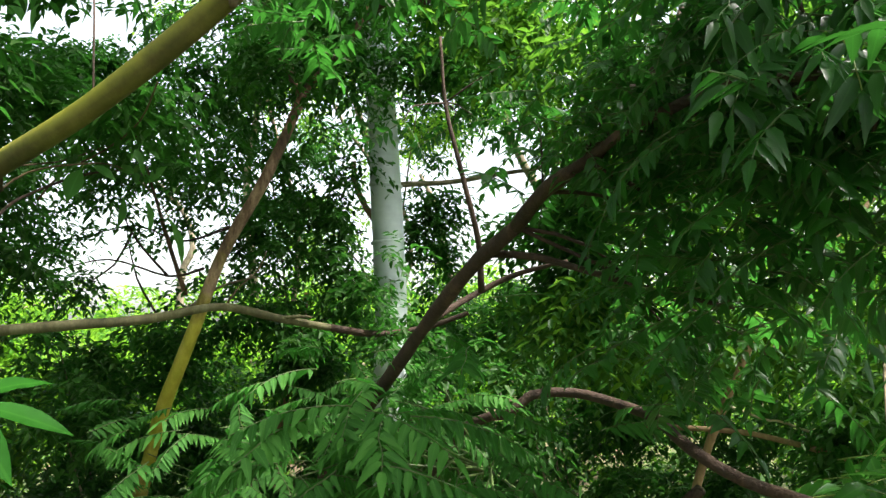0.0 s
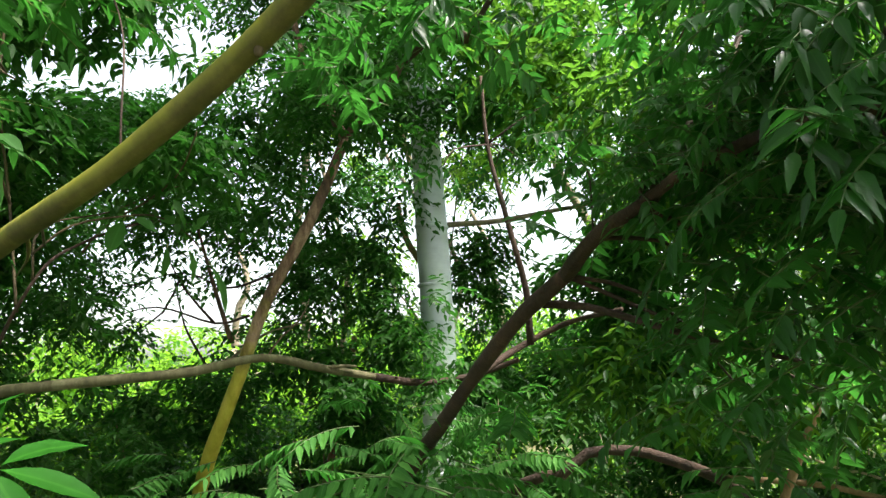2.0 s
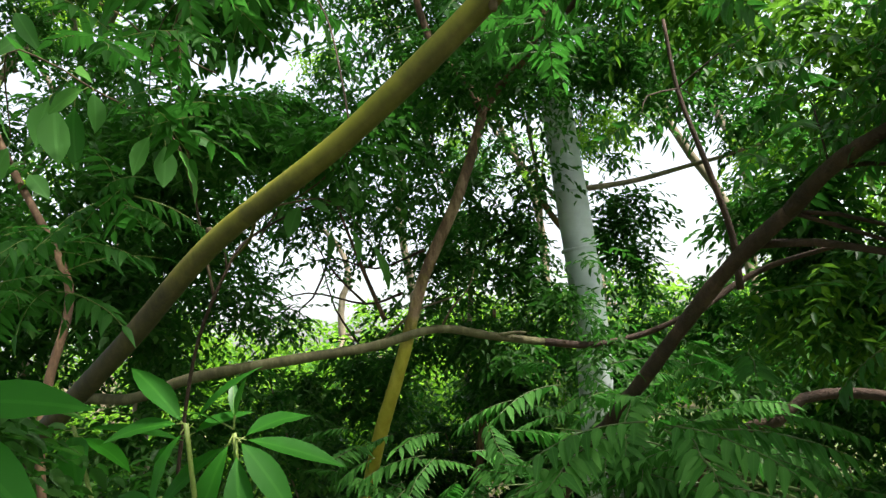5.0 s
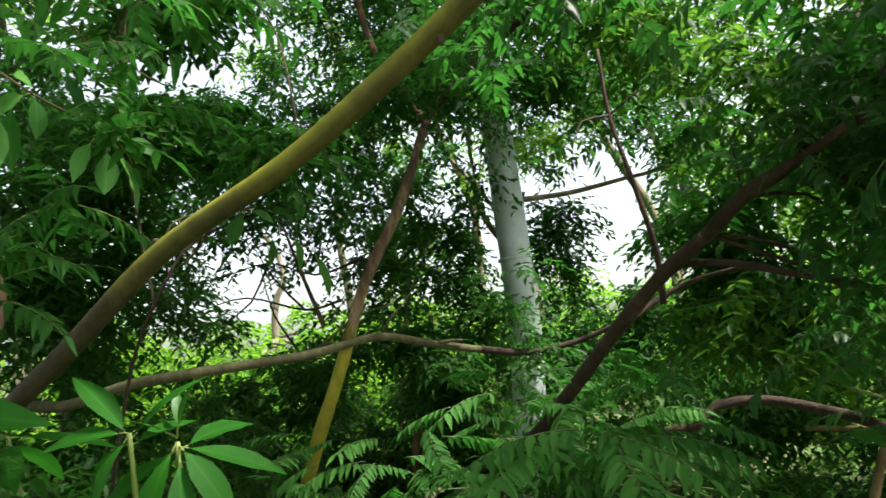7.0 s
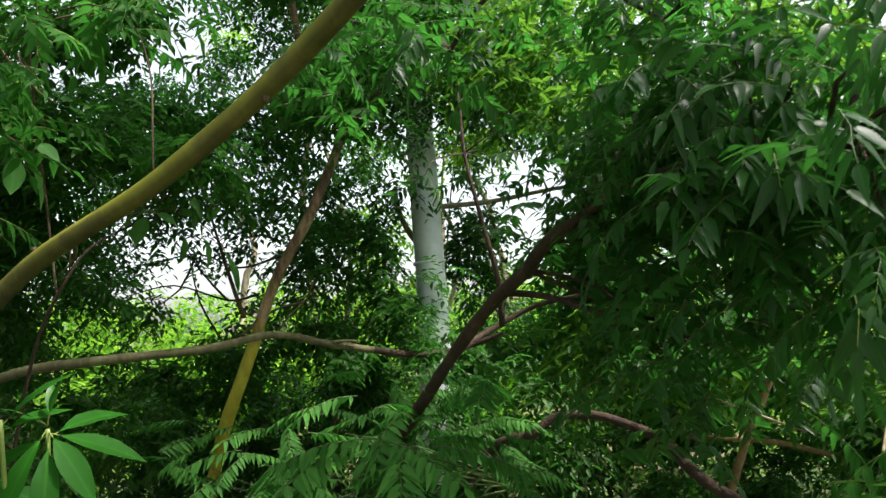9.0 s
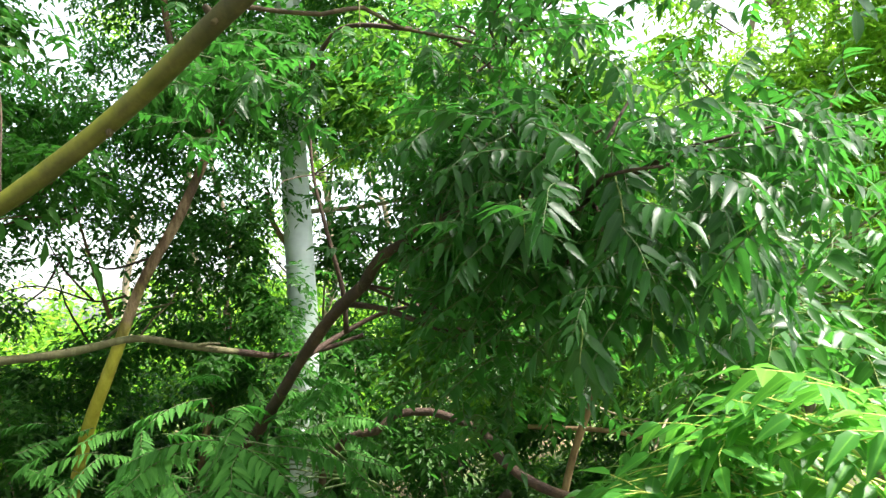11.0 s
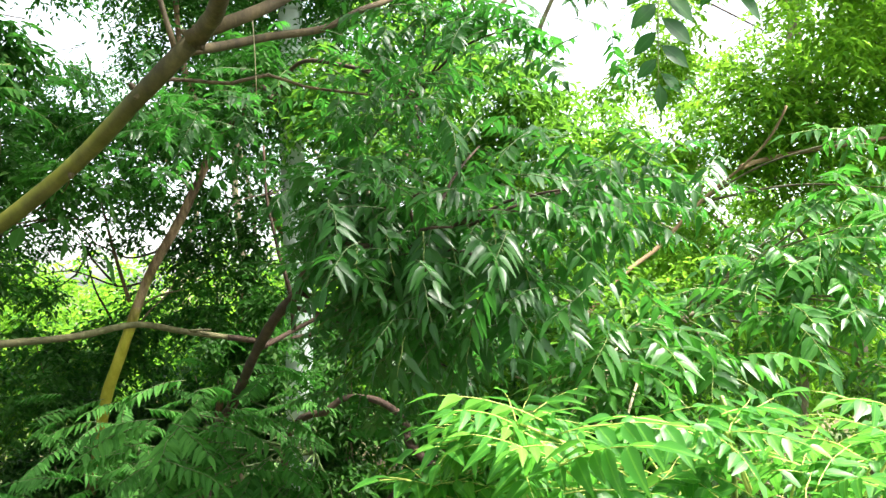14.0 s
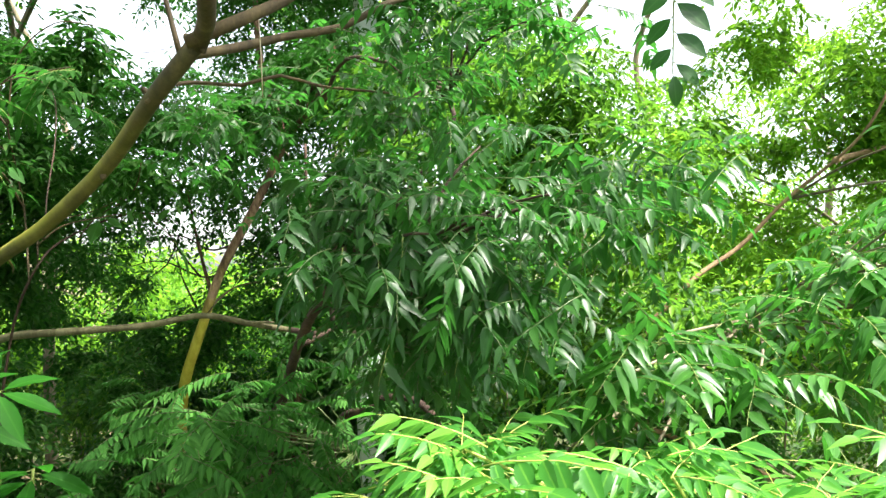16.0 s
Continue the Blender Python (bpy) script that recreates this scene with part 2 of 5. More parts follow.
# mostly dark, a few leaves very light: flecks of sun put into the colour
LEAF_SUNFLECKED = leaf_mat("leaf_painted_sunflecks", (0.008, 0.04, 0.006), (0.022, 0.088, 0.010), (0.17, 0.33, 0.022), (0.2, 0.52, 0.015), 0.37, 0.5, islands=True, veined=False, mid_at=0.76)
GROUND = ground_mat()

# ---- builders ----
EYE = (0.1, 0.05, 1.7)
RISE = Matrix.Translation(EYE) @ Matrix.Rotation(radians(7), 4, "X") @ Matrix.Translation((-EYE[0], -EYE[1], -EYE[2]))


def lay(p):
    """From the plan, which is drawn square to the line of sight, to the world; feet stay on the level ground."""
    q = RISE @ Vector(tuple(map(float, p)))
    return q if p[2] > 0.01 or p[2] < -0.1 else Vector((q.x, q.y, float(p[2])))


def lay_all(v):
    return np.asarray(v) @ np.array(RISE.to_3x3()).T + np.array(RISE.translation)



def part(name, mesh, material, parent=None, label=""):
    if isinstance(mesh, bmesh.types.BMesh):
        me = bpy.data.meshes.new(name)
        mesh.to_mesh(me)
        mesh.free()
        mesh = me
    if not mesh.materials:
        mesh.materials.append(material)
    ob = new(name, mesh)
    ob.parent = parent
    return tagged(ob, label)


def thing(name, label, category, at, group="", kind=""):
    e = new(name)
    e.empty_display_size = 0.1
    at = lay(at)
    e.location = at
    e["base"] = tuple(at)
    return tagged(e, label, category, group, kind)


def spline(points, step=0.03):
    """A smooth line through the points (Catmull-Rom), as an array of places."""
    p = np.array(points, float)
    p = np.vstack([2 * p[0] - p[1], p, 2 * p[-1] - p[-2]])
    out = []
    for a, b, c, d in zip(p[:-3], p[1:-2], p[2:-1], p[3:]):
        n = max(2, int(np.linalg.norm(c - b) / step))
        for u in np.linspace(0, 1, n, endpoint=False):
            out.append(0.5 * (2 * b + (c - a) * u + (2 * a - 5 * b + 4 * c - d) * u**2 + (3 * b - a - 3 * c + d) * u**3))
    out.append(p[-2])
    return np.array(out)


def tube_data(points, r0, r1, sides=10, step=0.03, rough=0.06, swell=0.1, origin=(0, 0, 0), seed=0):
    """Vertices and faces of a tapering branch with an uneven girth."""
    line = spline(points, step)
    n = len(line)
    tang = np.gradient(line, axis=0)
    tang /= np.linalg.norm(tang, axis=1)[:, None] + 1e-9
    a = np.cross(tang[0], np.array((0.3, 0.9, 0.31)))
    verts, faces = [], []
    for i in range(n):
        t = tang[i]
        a = a - (a @ t) * t
        a /= np.linalg.norm(a)
        b = np.cross(t, a)
        f = i / (n - 1)
        rad = (r0 + (r1 - r0) * f) * (1 + swell * noise.noise(Vector(line[i]) * 9 + Vector((seed, 0, 0))))
        for k in range(sides):
            ang = 2 * math.pi * k / sides
            rr = rad * (1 + rough * noise.noise(Vector((math.cos(ang) * 2 + seed, math.sin(ang) * 2, f * n * 0.35))))
            verts.append(line[i] + rr * (math.cos(ang) * a + math.sin(ang) * b) - np.array(origin))
    for i in range(n - 1):
        for k in range(sides):
            k2 = (k + 1) % sides
            faces.append((i * sides + k, i * sides + k2, (i + 1) * sides + k2, (i + 1) * sides + k))
    faces.append(tuple(range(sides - 1, -1, -1)))
    faces.append(tuple((n - 1) * sides + k for k in range(sides)))
    return verts, faces


def solid(name, data):
    me = bpy.data.meshes.new(name)
    me.from_pydata([tuple(map(float, v)) for v in data[0]], [], data[1])
    me.shade_smooth()
    return me


def base_of(parent):
    return tuple(parent["base"]) if parent is not None else (0, 0, 0)


def branch(name, parent, material, points, r0, r1, label="", **kw):
    points = [lay(p) for p in points]
    ob = part(name, solid(name, tube_data(points, r0, r1, origin=base_of(parent), **kw)), material, parent, label)
    ob["base"] = base_of(parent)
    return ob


SHAPE = ((0.0, 0.0), (0.12, 0.66), (0.33, 1.0), (0.66, 0.58), (1.0, 0.0))


def leaf_blade(base, ahead, side, length, width, fold=0.25, droop=0.25, wave=0.0, finer=False):
    """One blade: folded along the midrib, bending down to its tip. Returns vertices, faces and the (u, v) of each vertex."""
    base, ahead, side = Vector(base), Vector(ahead).normalized(), Vector(side)
    side = (side - side.dot(ahead) * ahead).normalized()
    nor = side.cross(ahead)
    if nor.z < 0:
        nor = -nor
    st = SHAPE if not finer else ((0, 0), (0.07, 0.22), (0.18, 0.56), (0.33, 0.88), (0.47, 1.0), (0.62, 0.92), (0.78, 0.64), (0.9, 0.3), (1, 0))
    verts, uvs, rows = [], [], []
    for s, w in st:
        c = base + ahead * (length * s) - Vector((0, 0, 1)) * (droop * length * s * s)
        h = w * width / 2
        if w == 0:
            rows.append((len(verts),))
            verts.append(c)
            uvs.append((0.5, s))
        else:
            rows.append((len(verts), len(verts) + 1, len(verts) + 2))
            lift = nor * (fold * h)
            ripple = nor * (wave * width * math.sin(s * 17))
            verts += [c - side * h + lift + ripple, c, c + side * h + lift - ripple]
            uvs += [(0.5 - w / 2, s), (0.5, s), (0.5 + w / 2, s)]
    faces = []
    for a, b in zip(rows[:-1], rows[1:]):
        if len(a) == 1:
            faces += [(a[0], b[1], b[0]), (a[0], b[2], b[1])]
        elif len(b) == 1:
            faces += [(a[0], a[1], b[0]), (a[1], a[2], b[0])]
        else:
            faces += [(a[0], a[1], b[1], b[0]), (a[1], a[2], b[2], b[1])]
    return verts, faces, uvs


def leafy_mesh(name, blades, stems=()):
    verts, faces, uvs, tones, roots = [], [], [], [], []
    for n, (v, f, u) in enumerate(blades):
        o = len(verts)
        roots.append(o)
        verts += v
        uvs += u
        tones += [(n * 0.618034) % 1.0] * len(v)
        faces += [tuple(o + i for i in q) for q in f]
    nleaf = len(faces)
    for v, f in stems:
        o = len(verts)
        sv = np.array([tuple(map(float, p)) for p in v])
        for r in roots:
            near = np.argsort(((sv - np.array(verts[r])) ** 2).sum(1))[:2]
            faces.append((r, o + int(near[0]), o + int(near[1])))
        tones += [0.5] * len(v)
        verts += [Vector(map(float, p)) for p in v]
        uvs += [(0.5, 0.5)] * len(v)
        faces += [tuple(o + i for i in q) for q in f]
    me = bpy.data.meshes.new(name)
    me.from_pydata(verts, [], faces)
    layer = me.uv_layers.new(name="UVMap")
    idx = np.zeros(len(me.loops), int)
    me.loops.foreach_get("vertex_index", idx)
    layer.data.foreach_set("uv", np.array(uvs, float)[idx].ravel())
    tone = me.attributes.new("leaf_tone", "FLOAT", "POINT")
    tone.data.foreach_set("value", np.array(tones, float))
    mi = np.zeros(len(me.polygons), int)
    mi[nleaf:] = 1
    me.polygons.foreach_set("material_index", mi)
    me.shade_smooth()
    return me


def frond_mesh(name, rng, pairs, length, leaf_len, leaf_wid, droop, hang, mats, sweep=58):
    """A feathered leaf: a curved stalk along +x with leaflets in pairs and one at the tip."""
    pts = []
    for i in range(6):
        s = i / 5
        pts.append((length * s * (1 - 0.12 * droop * s), 0.02 * length * math.sin(3 * s + rng.random() * 6), -droop * length * s * s * 0.8 + 0.12 * length * s))
    line = spline(pts, length / 14)
    blades = []
    for i in range(pairs):
        f = 0.18 + 0.8 * i / pairs
        k = int(f * (len(line) - 1))
        p, d = line[k], Vector(line[min(k + 1, len(line) - 1)] - line[k - 1]).normalized()
        size = (0.65 + 0.5 * math.sin(math.pi * (0.15 + 0.7 * i / pairs))) * rng.uniform(0.88, 1.1)
        for sgn in (-1, 1):
            if rng.random() < 0.05:
                continue
            a = radians(sweep + rng.uniform(-10, 10))
            lat = Vector((0, 0, 1)).cross(d).normalized() * sgn
            out = d * math.cos(a) + lat * math.sin(a) + Vector((0, 0, -hang * rng.uniform(0.6, 1.4)))
            out.normalize()
            blades.append(leaf_blade(p, out, d + Vector((0, 0, rng.uniform(-0.5, 0.3))), leaf_len * size, leaf_wid * size, rng.uniform(0.15, 0.4), rng.uniform(0.1, 0.35)))
    d = Vector(line[-1] - line[-3]).normalized()
    blades.append(leaf_blade(line[-1], d + Vector((0, 0, -0.3 * hang)), Vector((0, 0, 1)).cross(d), leaf_len * 0.95, leaf_wid, 0.3, 0.25))
    me = leafy_mesh(name, blades, [tube_data(pts, 0.0012, 0.0006, sides=4, step=length / 6)])
    for m in mats:
        me.materials.append(m)
    return me


def turn_to(direction, roll=0.0):
    """A turn that lays +x along the direction and keeps z as far up as it can."""
    d = Vector(direction).normalized()
    y = Vector((0, 0, 1)).cross(d)
    y = y.normalized() if y.length > 1e-3 else Vector((0, 1, 0))
    m = Matrix((d, y, d.cross(y))).transposed().to_4x4()
    return m @ Matrix.Rotation(roll, 4, "X")


def hang_fronds(parent, meshes, clumps, rng, per=9, name="frond", spread=0.6, down=0.15, size=(0.8, 1.15), tilt=1.0, lean=(0, 0, 0)):
    """Fronds that stand round the twig ends of each clump: (x, y, z, reach). Each is an object of its own on a shared mesh."""
    base = Vector(base_of(parent))
    for x, y, z, reach in clumps:
        turn0 = rng.uniform(0, 6.28)
        for i in range(per):
            a = turn0 + i * 2.4
            d = Vector((math.cos(a), math.sin(a), tilt * rng.uniform(-0.5, 0.6) - down)) + Vector(lean)
            p = lay((x, y, z)) + Vector((rng.gauss(0, 1), rng.gauss(0, 1), rng.gauss(0, 0.8))) * reach * spread * 0.5
            ob = new(name, rng.choice(meshes))
            ob.parent = parent
            ob.matrix_local = Matrix.Translation(p - base) @ turn_to(d, rng.uniform(-0.5, 0.5)) @ Matrix.Scale(rng.uniform(*size), 4)


def joined_fronds(parent, meshes, clumps, rng, per, spread=1.0, down=0.15, size=(0.8, 1.15), label=""):
    """As hang_fronds, with all the fronds in one mesh, for those that cannot be picked apart."""
    src = []
    for me in meshes:
        v, f, m = np.zeros(len(me.vertices) * 3), [tuple(p.vertices) for p in me.polygons], [p.material_index for p in me.polygons]
        me.vertices.foreach_get("co", v)
        uv = np.zeros(len(me.loops) * 2)
        me.uv_layers[0].data.foreach_get("uv", uv)
        src.append((v.reshape(-1, 3), f, m, uv))
    verts, faces, mats, uvs, tones = [], [], [], [], []
    count = 0
    base = Vector(base_of(parent))
    for x, y, z, reach in clumps:
        turn0 = rng.uniform(0, 6.28)
        for i in range(per):
            a = turn0 + i * 2.4
            d = Vector((math.cos(a), math.sin(a), rng.uniform(-0.5, 0.45) - down))
            p = lay((x, y, z)) + Vector((rng.gauss(0, 1), rng.gauss(0, 1), rng.gauss(0, 0.8))) * reach * spread * 0.5
            m = Matrix.Translation(p - base) @ turn_to(d, rng.uniform(-0.5, 0.5)) @ Matrix.Scale(rng.uniform(*size), 4)
            v, f, mi, uv = rng.choice(src)
            mm = np.array(m)
            verts.append(v @ mm[:3, :3].T + mm[:3, 3])
            faces += [tuple(count + k for k in q) for q in f]
            mats += mi
            uvs.append(uv)
            tones.append(np.full(len(v), rng.random()))
            count += len(v)
    me = bpy.data.meshes.new("foliage")
    me.from_pydata(np.concatenate(verts), [], faces)
    me.uv_layers.new(name="UVMap").data.foreach_set("uv", np.concatenate(uvs))
    me.attributes.new("leaf_tone", "FLOAT", "POINT").data.foreach_set("value", np.concatenate(tones))
    me.polygons.foreach_set("material_index", np.array(mats))
    me.shade_smooth()
    for m in meshes[0].materials:
        me.materials.append(m)
    return tagged(part("foliage", me, None, parent, label), kind="stuff")


def twigs_to(parent, material, roots, clumps, rng, r=0.004):
    """Thin twigs from the nearest root place to each clump."""
    base = base_of(parent)
    for c in clumps:
        end = lay(c[:3])
        root = min((lay(q) for q in roots), key=lambda q: (q - end).length)
        mid = root.lerp(end, 0.5) + Vector((rng.uniform(-0.03, 0.03), rng.uniform(-0.03, 0.03), rng.uniform(0.0, 0.05)))
        part("twig", solid("twig", tube_data([root, mid, end], r, r * 0.4, sides=5, step=0.06, origin=base, seed=rng.random() * 9)), material, parent)


def leaf_cloud(name, parent, material, clumps, leaf, seed, sprig=9, density=2.0, label="", flat=0.45, droop=0.35):
    """Many small leaves on sprigs, gathered in clumps (x, y, z, rx, ry, rz, sprigs), joined into one mesh."""
    rs = np.random.RandomState(seed)
    allv = []
    for x, y, z, rx, ry, rz, n in clumps:
        n = max(3, int(n * density))
        knots = max(4, n // 14)
        kd = rs.normal(size=(knots, 3))
        kd /= np.linalg.norm(kd, axis=1)[:, None]
        kd *= rs.uniform(0.25, 1.0, (knots, 1)) ** 0.5
        which = rs.randint(0, knots, n)
        pos = lay_all((x, y, z)) + (kd[which] + rs.normal(scale=0.17, size=(n, 3))) * np.array((rx, ry, rz))
        az = rs.uniform(0, 2 * np.pi, n)
        el = rs.normal(-droop, flat, n)
        d = np.stack([np.cos(az) * np.cos(el), np.sin(az) * np.cos(el), np.sin(el)], 1)
        lat = np.cross(np.array((0, 0, 1.0)), d)
        lat /= np.linalg.norm(lat, axis=1)[:, None] + 1e-9
        for k in range(sprig):
            sgn = 1 if k % 2 else -1
            L = leaf * rs.uniform(0.7, 1.25, n)[:, None]
            p = pos + d * (leaf * 0.5 * k) + np.array((0, 0, -1.0)) * (leaf * 0.02 * k * k)
            out = d * 0.55 + lat * sgn * 0.75 + rs.normal(scale=0.28, size=(n, 3)) + np.array((0, 0, -0.3))
            out /= np.linalg.norm(out, axis=1)[:, None]
            sd = np.cross(out, np.array((0, 0, 1.0)) + rs.normal(scale=0.35, size=(n, 3)))
            sd /= np.linalg.norm(sd, axis=1)[:, None] + 1e-9
            nor = np.cross(sd, out)
            W = L * 0.21
            up = nor * W * 0.3
            tip = p + out * L + np.array((0, 0, -0.12)) * L
            allv.append(np.stack([p, p + out * L * 0.28 + sd * W + up, p + out * L * 0.62 + sd * W * 0.85 + up, tip,
                                  p + out * L * 0.62 - sd * W * 0.85 + up, p + out * L * 0.28 - sd * W + up], 1))
    v = np.concatenate(allv).reshape(-1, 3) - np.array(base_of(parent))
    n = len(v) // 6
    o = np.arange(n)[:, None] * 6
    f = np.concatenate([o + np.array((0, 1, 2, 3)), o + np.array((0, 3, 4, 5))], 1).reshape(-1)
    me = bpy.data.meshes.new(name)
    me.vertices.add(len(v))
    me.vertices.foreach_set("co", v.ravel())
    me.loops.add(len(f))
    me.loops.foreach_set("vertex_index", f)
    me.polygons.add(n * 2)
    me.polygons.foreach_set("loop_start", np.arange(0, len(f), 4))
    me.update(calc_edges=True)
    ob = part(name, me, material, parent, label)
    return tagged(ob, kind="stuff")


def bearing(az, el, dist):
    """The place at degrees to the right of +y, degrees above the level, and metres, from EYE near the camera, to fit
    its view.
    """
    a, e = radians(az), radians(el)
    return (EYE[0] + dist * math.sin(a) * math.cos(e), EYE[1] + dist * math.cos(a) * math.cos(e), EYE[2] + dist * math.sin(e))


# openings of the canopy, cut to fit the camera's view, as bearing, height, half-width and half-height in degrees
OPENINGS = [(-29.5, 16.8, 4.6, 2.5), (-21.8, -0.4, 7.8, 3.8), (3.0, 1.6, 4.5, 6.0), (18.0, 18.5, 8.4, 6.0)]


def is_open(az, el, grow=1.0, tall=None):
    return any(((az - a) / (w + grow)) ** 2 + ((el - e) / (h + (grow if tall is None else tall))) ** 2 < 1 for a, e, w, h in OPENINGS)


def fringe(k, count, dist, rad, n, seed, rim=(0.7, 1.25), grow=1.3):
    """Sparse sprigs round the rim of one opening."""
    rr = random.Random(seed)
    a, e, w, h = OPENINGS[k]
    out = []
    for i in range(count):
        u, q = rr.uniform(0, 2 * math.pi), rr.uniform(*rim)
        d = dist * rr.uniform(0.92, 1.12)
        out.append((*bearing(a + q * (w + grow) * math.cos(u), e + q * (h + grow) * math.sin(u), d), rad * d, rad * d, rad * d * 0.7, n))
    return out


# ---- ground ----
def ground_sheet():
    bm = bmesh.new()
    rings = [0.0, 1, 2, 3, 4, 5, 6.5, 8, 10, 13, 17, 24, 40, 80, 200, 600, 2000]
    rows = []
    for r in rings:
        row = []
        for k in range(48 if r else 1):
            a = 2 * math.pi * k / 48
            x, y = r * math.cos(a), r * math.sin(a)
            h = 0.12 * noise.noise(Vector((x * 0.5, y * 0.5, 3))) if r < 50 else 0.0
            row.append(bm.verts.new((x, y, h)))
        rows.append(row)
    for k in range(48):
        bm.faces.new((rows[0][0], rows[1][k], rows[1][(k + 1) % 48]))
    for a, b in zip(rows[1:-1], rows[2:]):
        for k in range(48):
            bm.faces.new((a[k], b[k], b[(k + 1) % 48], a[(k + 1) % 48]))
    ob = part("ground", bm, GROUND)
    ob.data.shade_smooth()
    tagged(ob, "shaded woodland ground of brown leaf litter and weeds", "ground", kind="structure")


ground_sheet()
rng = random.Random(7)

# ---- pale smooth tree ----
pale = thing("pale_tree", "slender tree with a smooth pale grey-white trunk among leaves", "tree", (-0.17, 2.7, 0))
PALE_LINE = [(-0.154, 2.710, -0.050), (-0.159, 2.619, 0.468), (-0.151, 2.552, 1.034), (-0.133, 2.538, 1.394), (-0.146, 2.596, 1.900), (-0.165, 2.688, 2.406), (-0.159, 2.776, 3.065), (-0.150, 2.862, 3.925)]
pale_trunk = branch("trunk", pale, BARK_PALE, PALE_LINE,
       0.066, 0.045, "smooth pale grey-white bark with faint ring scars", sides=20, rough=0.02, swell=0.04)
for z, r in ((1.02, 0.0655), (1.34, 0.064), (1.66, 0.063), (1.86, 0.062), (2.03, 0.0615), (2.36, 0.0605), (2.75, 0.059)):
    bm = bmesh.new()
    vs = []
    px, py = (float(np.interp(z, [p[2] for p in PALE_LINE], [p[i] for p in PALE_LINE])) for i in (0, 1))
    for k in range(20):
        a = 2 * math.pi * k / 20
        dz = 0.006 * math.sin(a + z * 9)
        vs.append([bm.verts.new(lay((px + q * r * math.cos(a), py + q * r * math.sin(a), z + h + dz)) - pale.location) for q, h in ((0.9, -0.008), (0.985, -0.003), (0.985, 0.003), (0.9, 0.008))])
    for k in range(20):
        for j in range(3):
            bm.faces.new((vs[k][j], vs[(k + 1) % 20][j], vs[(k + 1) % 20][j + 1], vs[k][j + 1]))
    part("ring_scar", bm, BARK_PALE, pale_trunk)
branch("limb", pale, BARK_TAN, [(-0.16, 2.6, 1.70), (-0.22, 2.59, 1.79), (-0.25, 2.58, 1.87), (-0.255, 2.57, 1.95)], 0.013, 0.009, "reddish broken side stem", sides=10)
branch("limb", pale, BARK_GREY, [(-0.153, 2.616, 1.841), (-0.114, 2.699, 1.869), (0.096, 2.810, 1.884), (0.320, 2.871, 1.919), (0.460, 2.928, 1.942), (0.774, 2.976, 2.016)], 0.012, 0.006, "thin bare side branch", sides=7)
leaf_cloud("foliage", pale, LEAF_CANOPY, [(x + 0.03, y - 0.1, z + 0.02, *r) for x, y, z, *r in [
    (-0.41, 2.5, 1.68, 0.15, 0.2, 0.22, 36), (-0.57, 2.55, 1.64, 0.19, 0.2, 0.22, 32), (-0.40, 2.5, 1.45, 0.17, 0.2, 0.14, 34), (-0.42, 2.5, 1.92, 0.15, 0.15, 0.13, 28), (-0.3, 2.55, 1.5, 0.08, 0.1, 0.12, 26), (-0.31, 2.6, 1.86, 0.08, 0.12, 0.15, 26), (-0.33, 2.6, 1.68, 0.08, 0.12, 0.12, 24), (0.0, 2.9, 1.62, 0.12, 0.12, 0.13, 75), (0.02, 2.9, 1.76, 0.1, 0.1, 0.07, 30),
    (-0.02, 2.6, 2.26, 0.12, 0.12, 0.1, 40)] + [(-0.34, 2.6, 2.2, 0.1, 0.1, 0.1, 36), (-0.16, 2.55, 2.2, 0.08, 0.06, 0.05, 12), (-0.4, 2.6, 2.35, 0.2, 0.15, 0.15, 80), (0.12, 2.6, 2.2, 0.2, 0.15, 0.13, 70),
    (-0.5, 2.9, 2.7, 0.5, 0.4, 0.3, 260), (0.2, 2.9, 2.65, 0.5, 0.4, 0.3, 260), (0.3, 3.0, 2.4, 0.25, 0.25, 0.15, 90), (-0.1, 2.9, 3.3, 0.8, 0.8, 0.5, 400)] + [(-0.12, 2.40, 1.60, 0.05, 0.03, 0.06, 4), (-0.17, 2.38, 1.50, 0.06, 0.03, 0.05, 5), (-0.1, 2.38, 1.40, 0.06, 0.03, 0.05, 5), (-0.14, 2.35, 1.30, 0.07, 0.03, 0.05, 7), (-0.12, 2.3, 1.2, 0.1, 0.04, 0.06, 18), (-0.2, 2.4, 2.12, 0.06, 0.03, 0.05, 6), (-0.13, 2.4, 2.3, 0.06, 0.04, 0.08, 7), (-0.17, 2.45, 2.5, 0.08, 0.05, 0.1, 8)]] + fringe(2, 14, 3.0, 0.02, 7, 501, (0.85, 1.2)), 0.031, 11)

# ---- leaning brown tree with the yellow lower trunk ----
brown = thing("leaning_tree", "leaning tree, reddish-brown above and yellow with algae below", "tree", (-1.35, 2.85, 0))
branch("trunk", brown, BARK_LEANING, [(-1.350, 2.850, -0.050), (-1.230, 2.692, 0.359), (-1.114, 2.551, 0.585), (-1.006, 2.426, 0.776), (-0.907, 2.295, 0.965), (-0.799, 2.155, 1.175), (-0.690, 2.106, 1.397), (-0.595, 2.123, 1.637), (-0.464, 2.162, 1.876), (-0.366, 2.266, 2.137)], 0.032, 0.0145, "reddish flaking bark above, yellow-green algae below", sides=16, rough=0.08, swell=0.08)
branch("limb", brown, BARK_ROSE, [(-0.372, 2.26, 2.12), (-0.44, 2.35, 2.25), (-0.536, 2.458, 2.405), (-0.6, 2.55, 2.7), (-0.6, 2.6, 3.2)], 0.016, 0.008, sides=9)
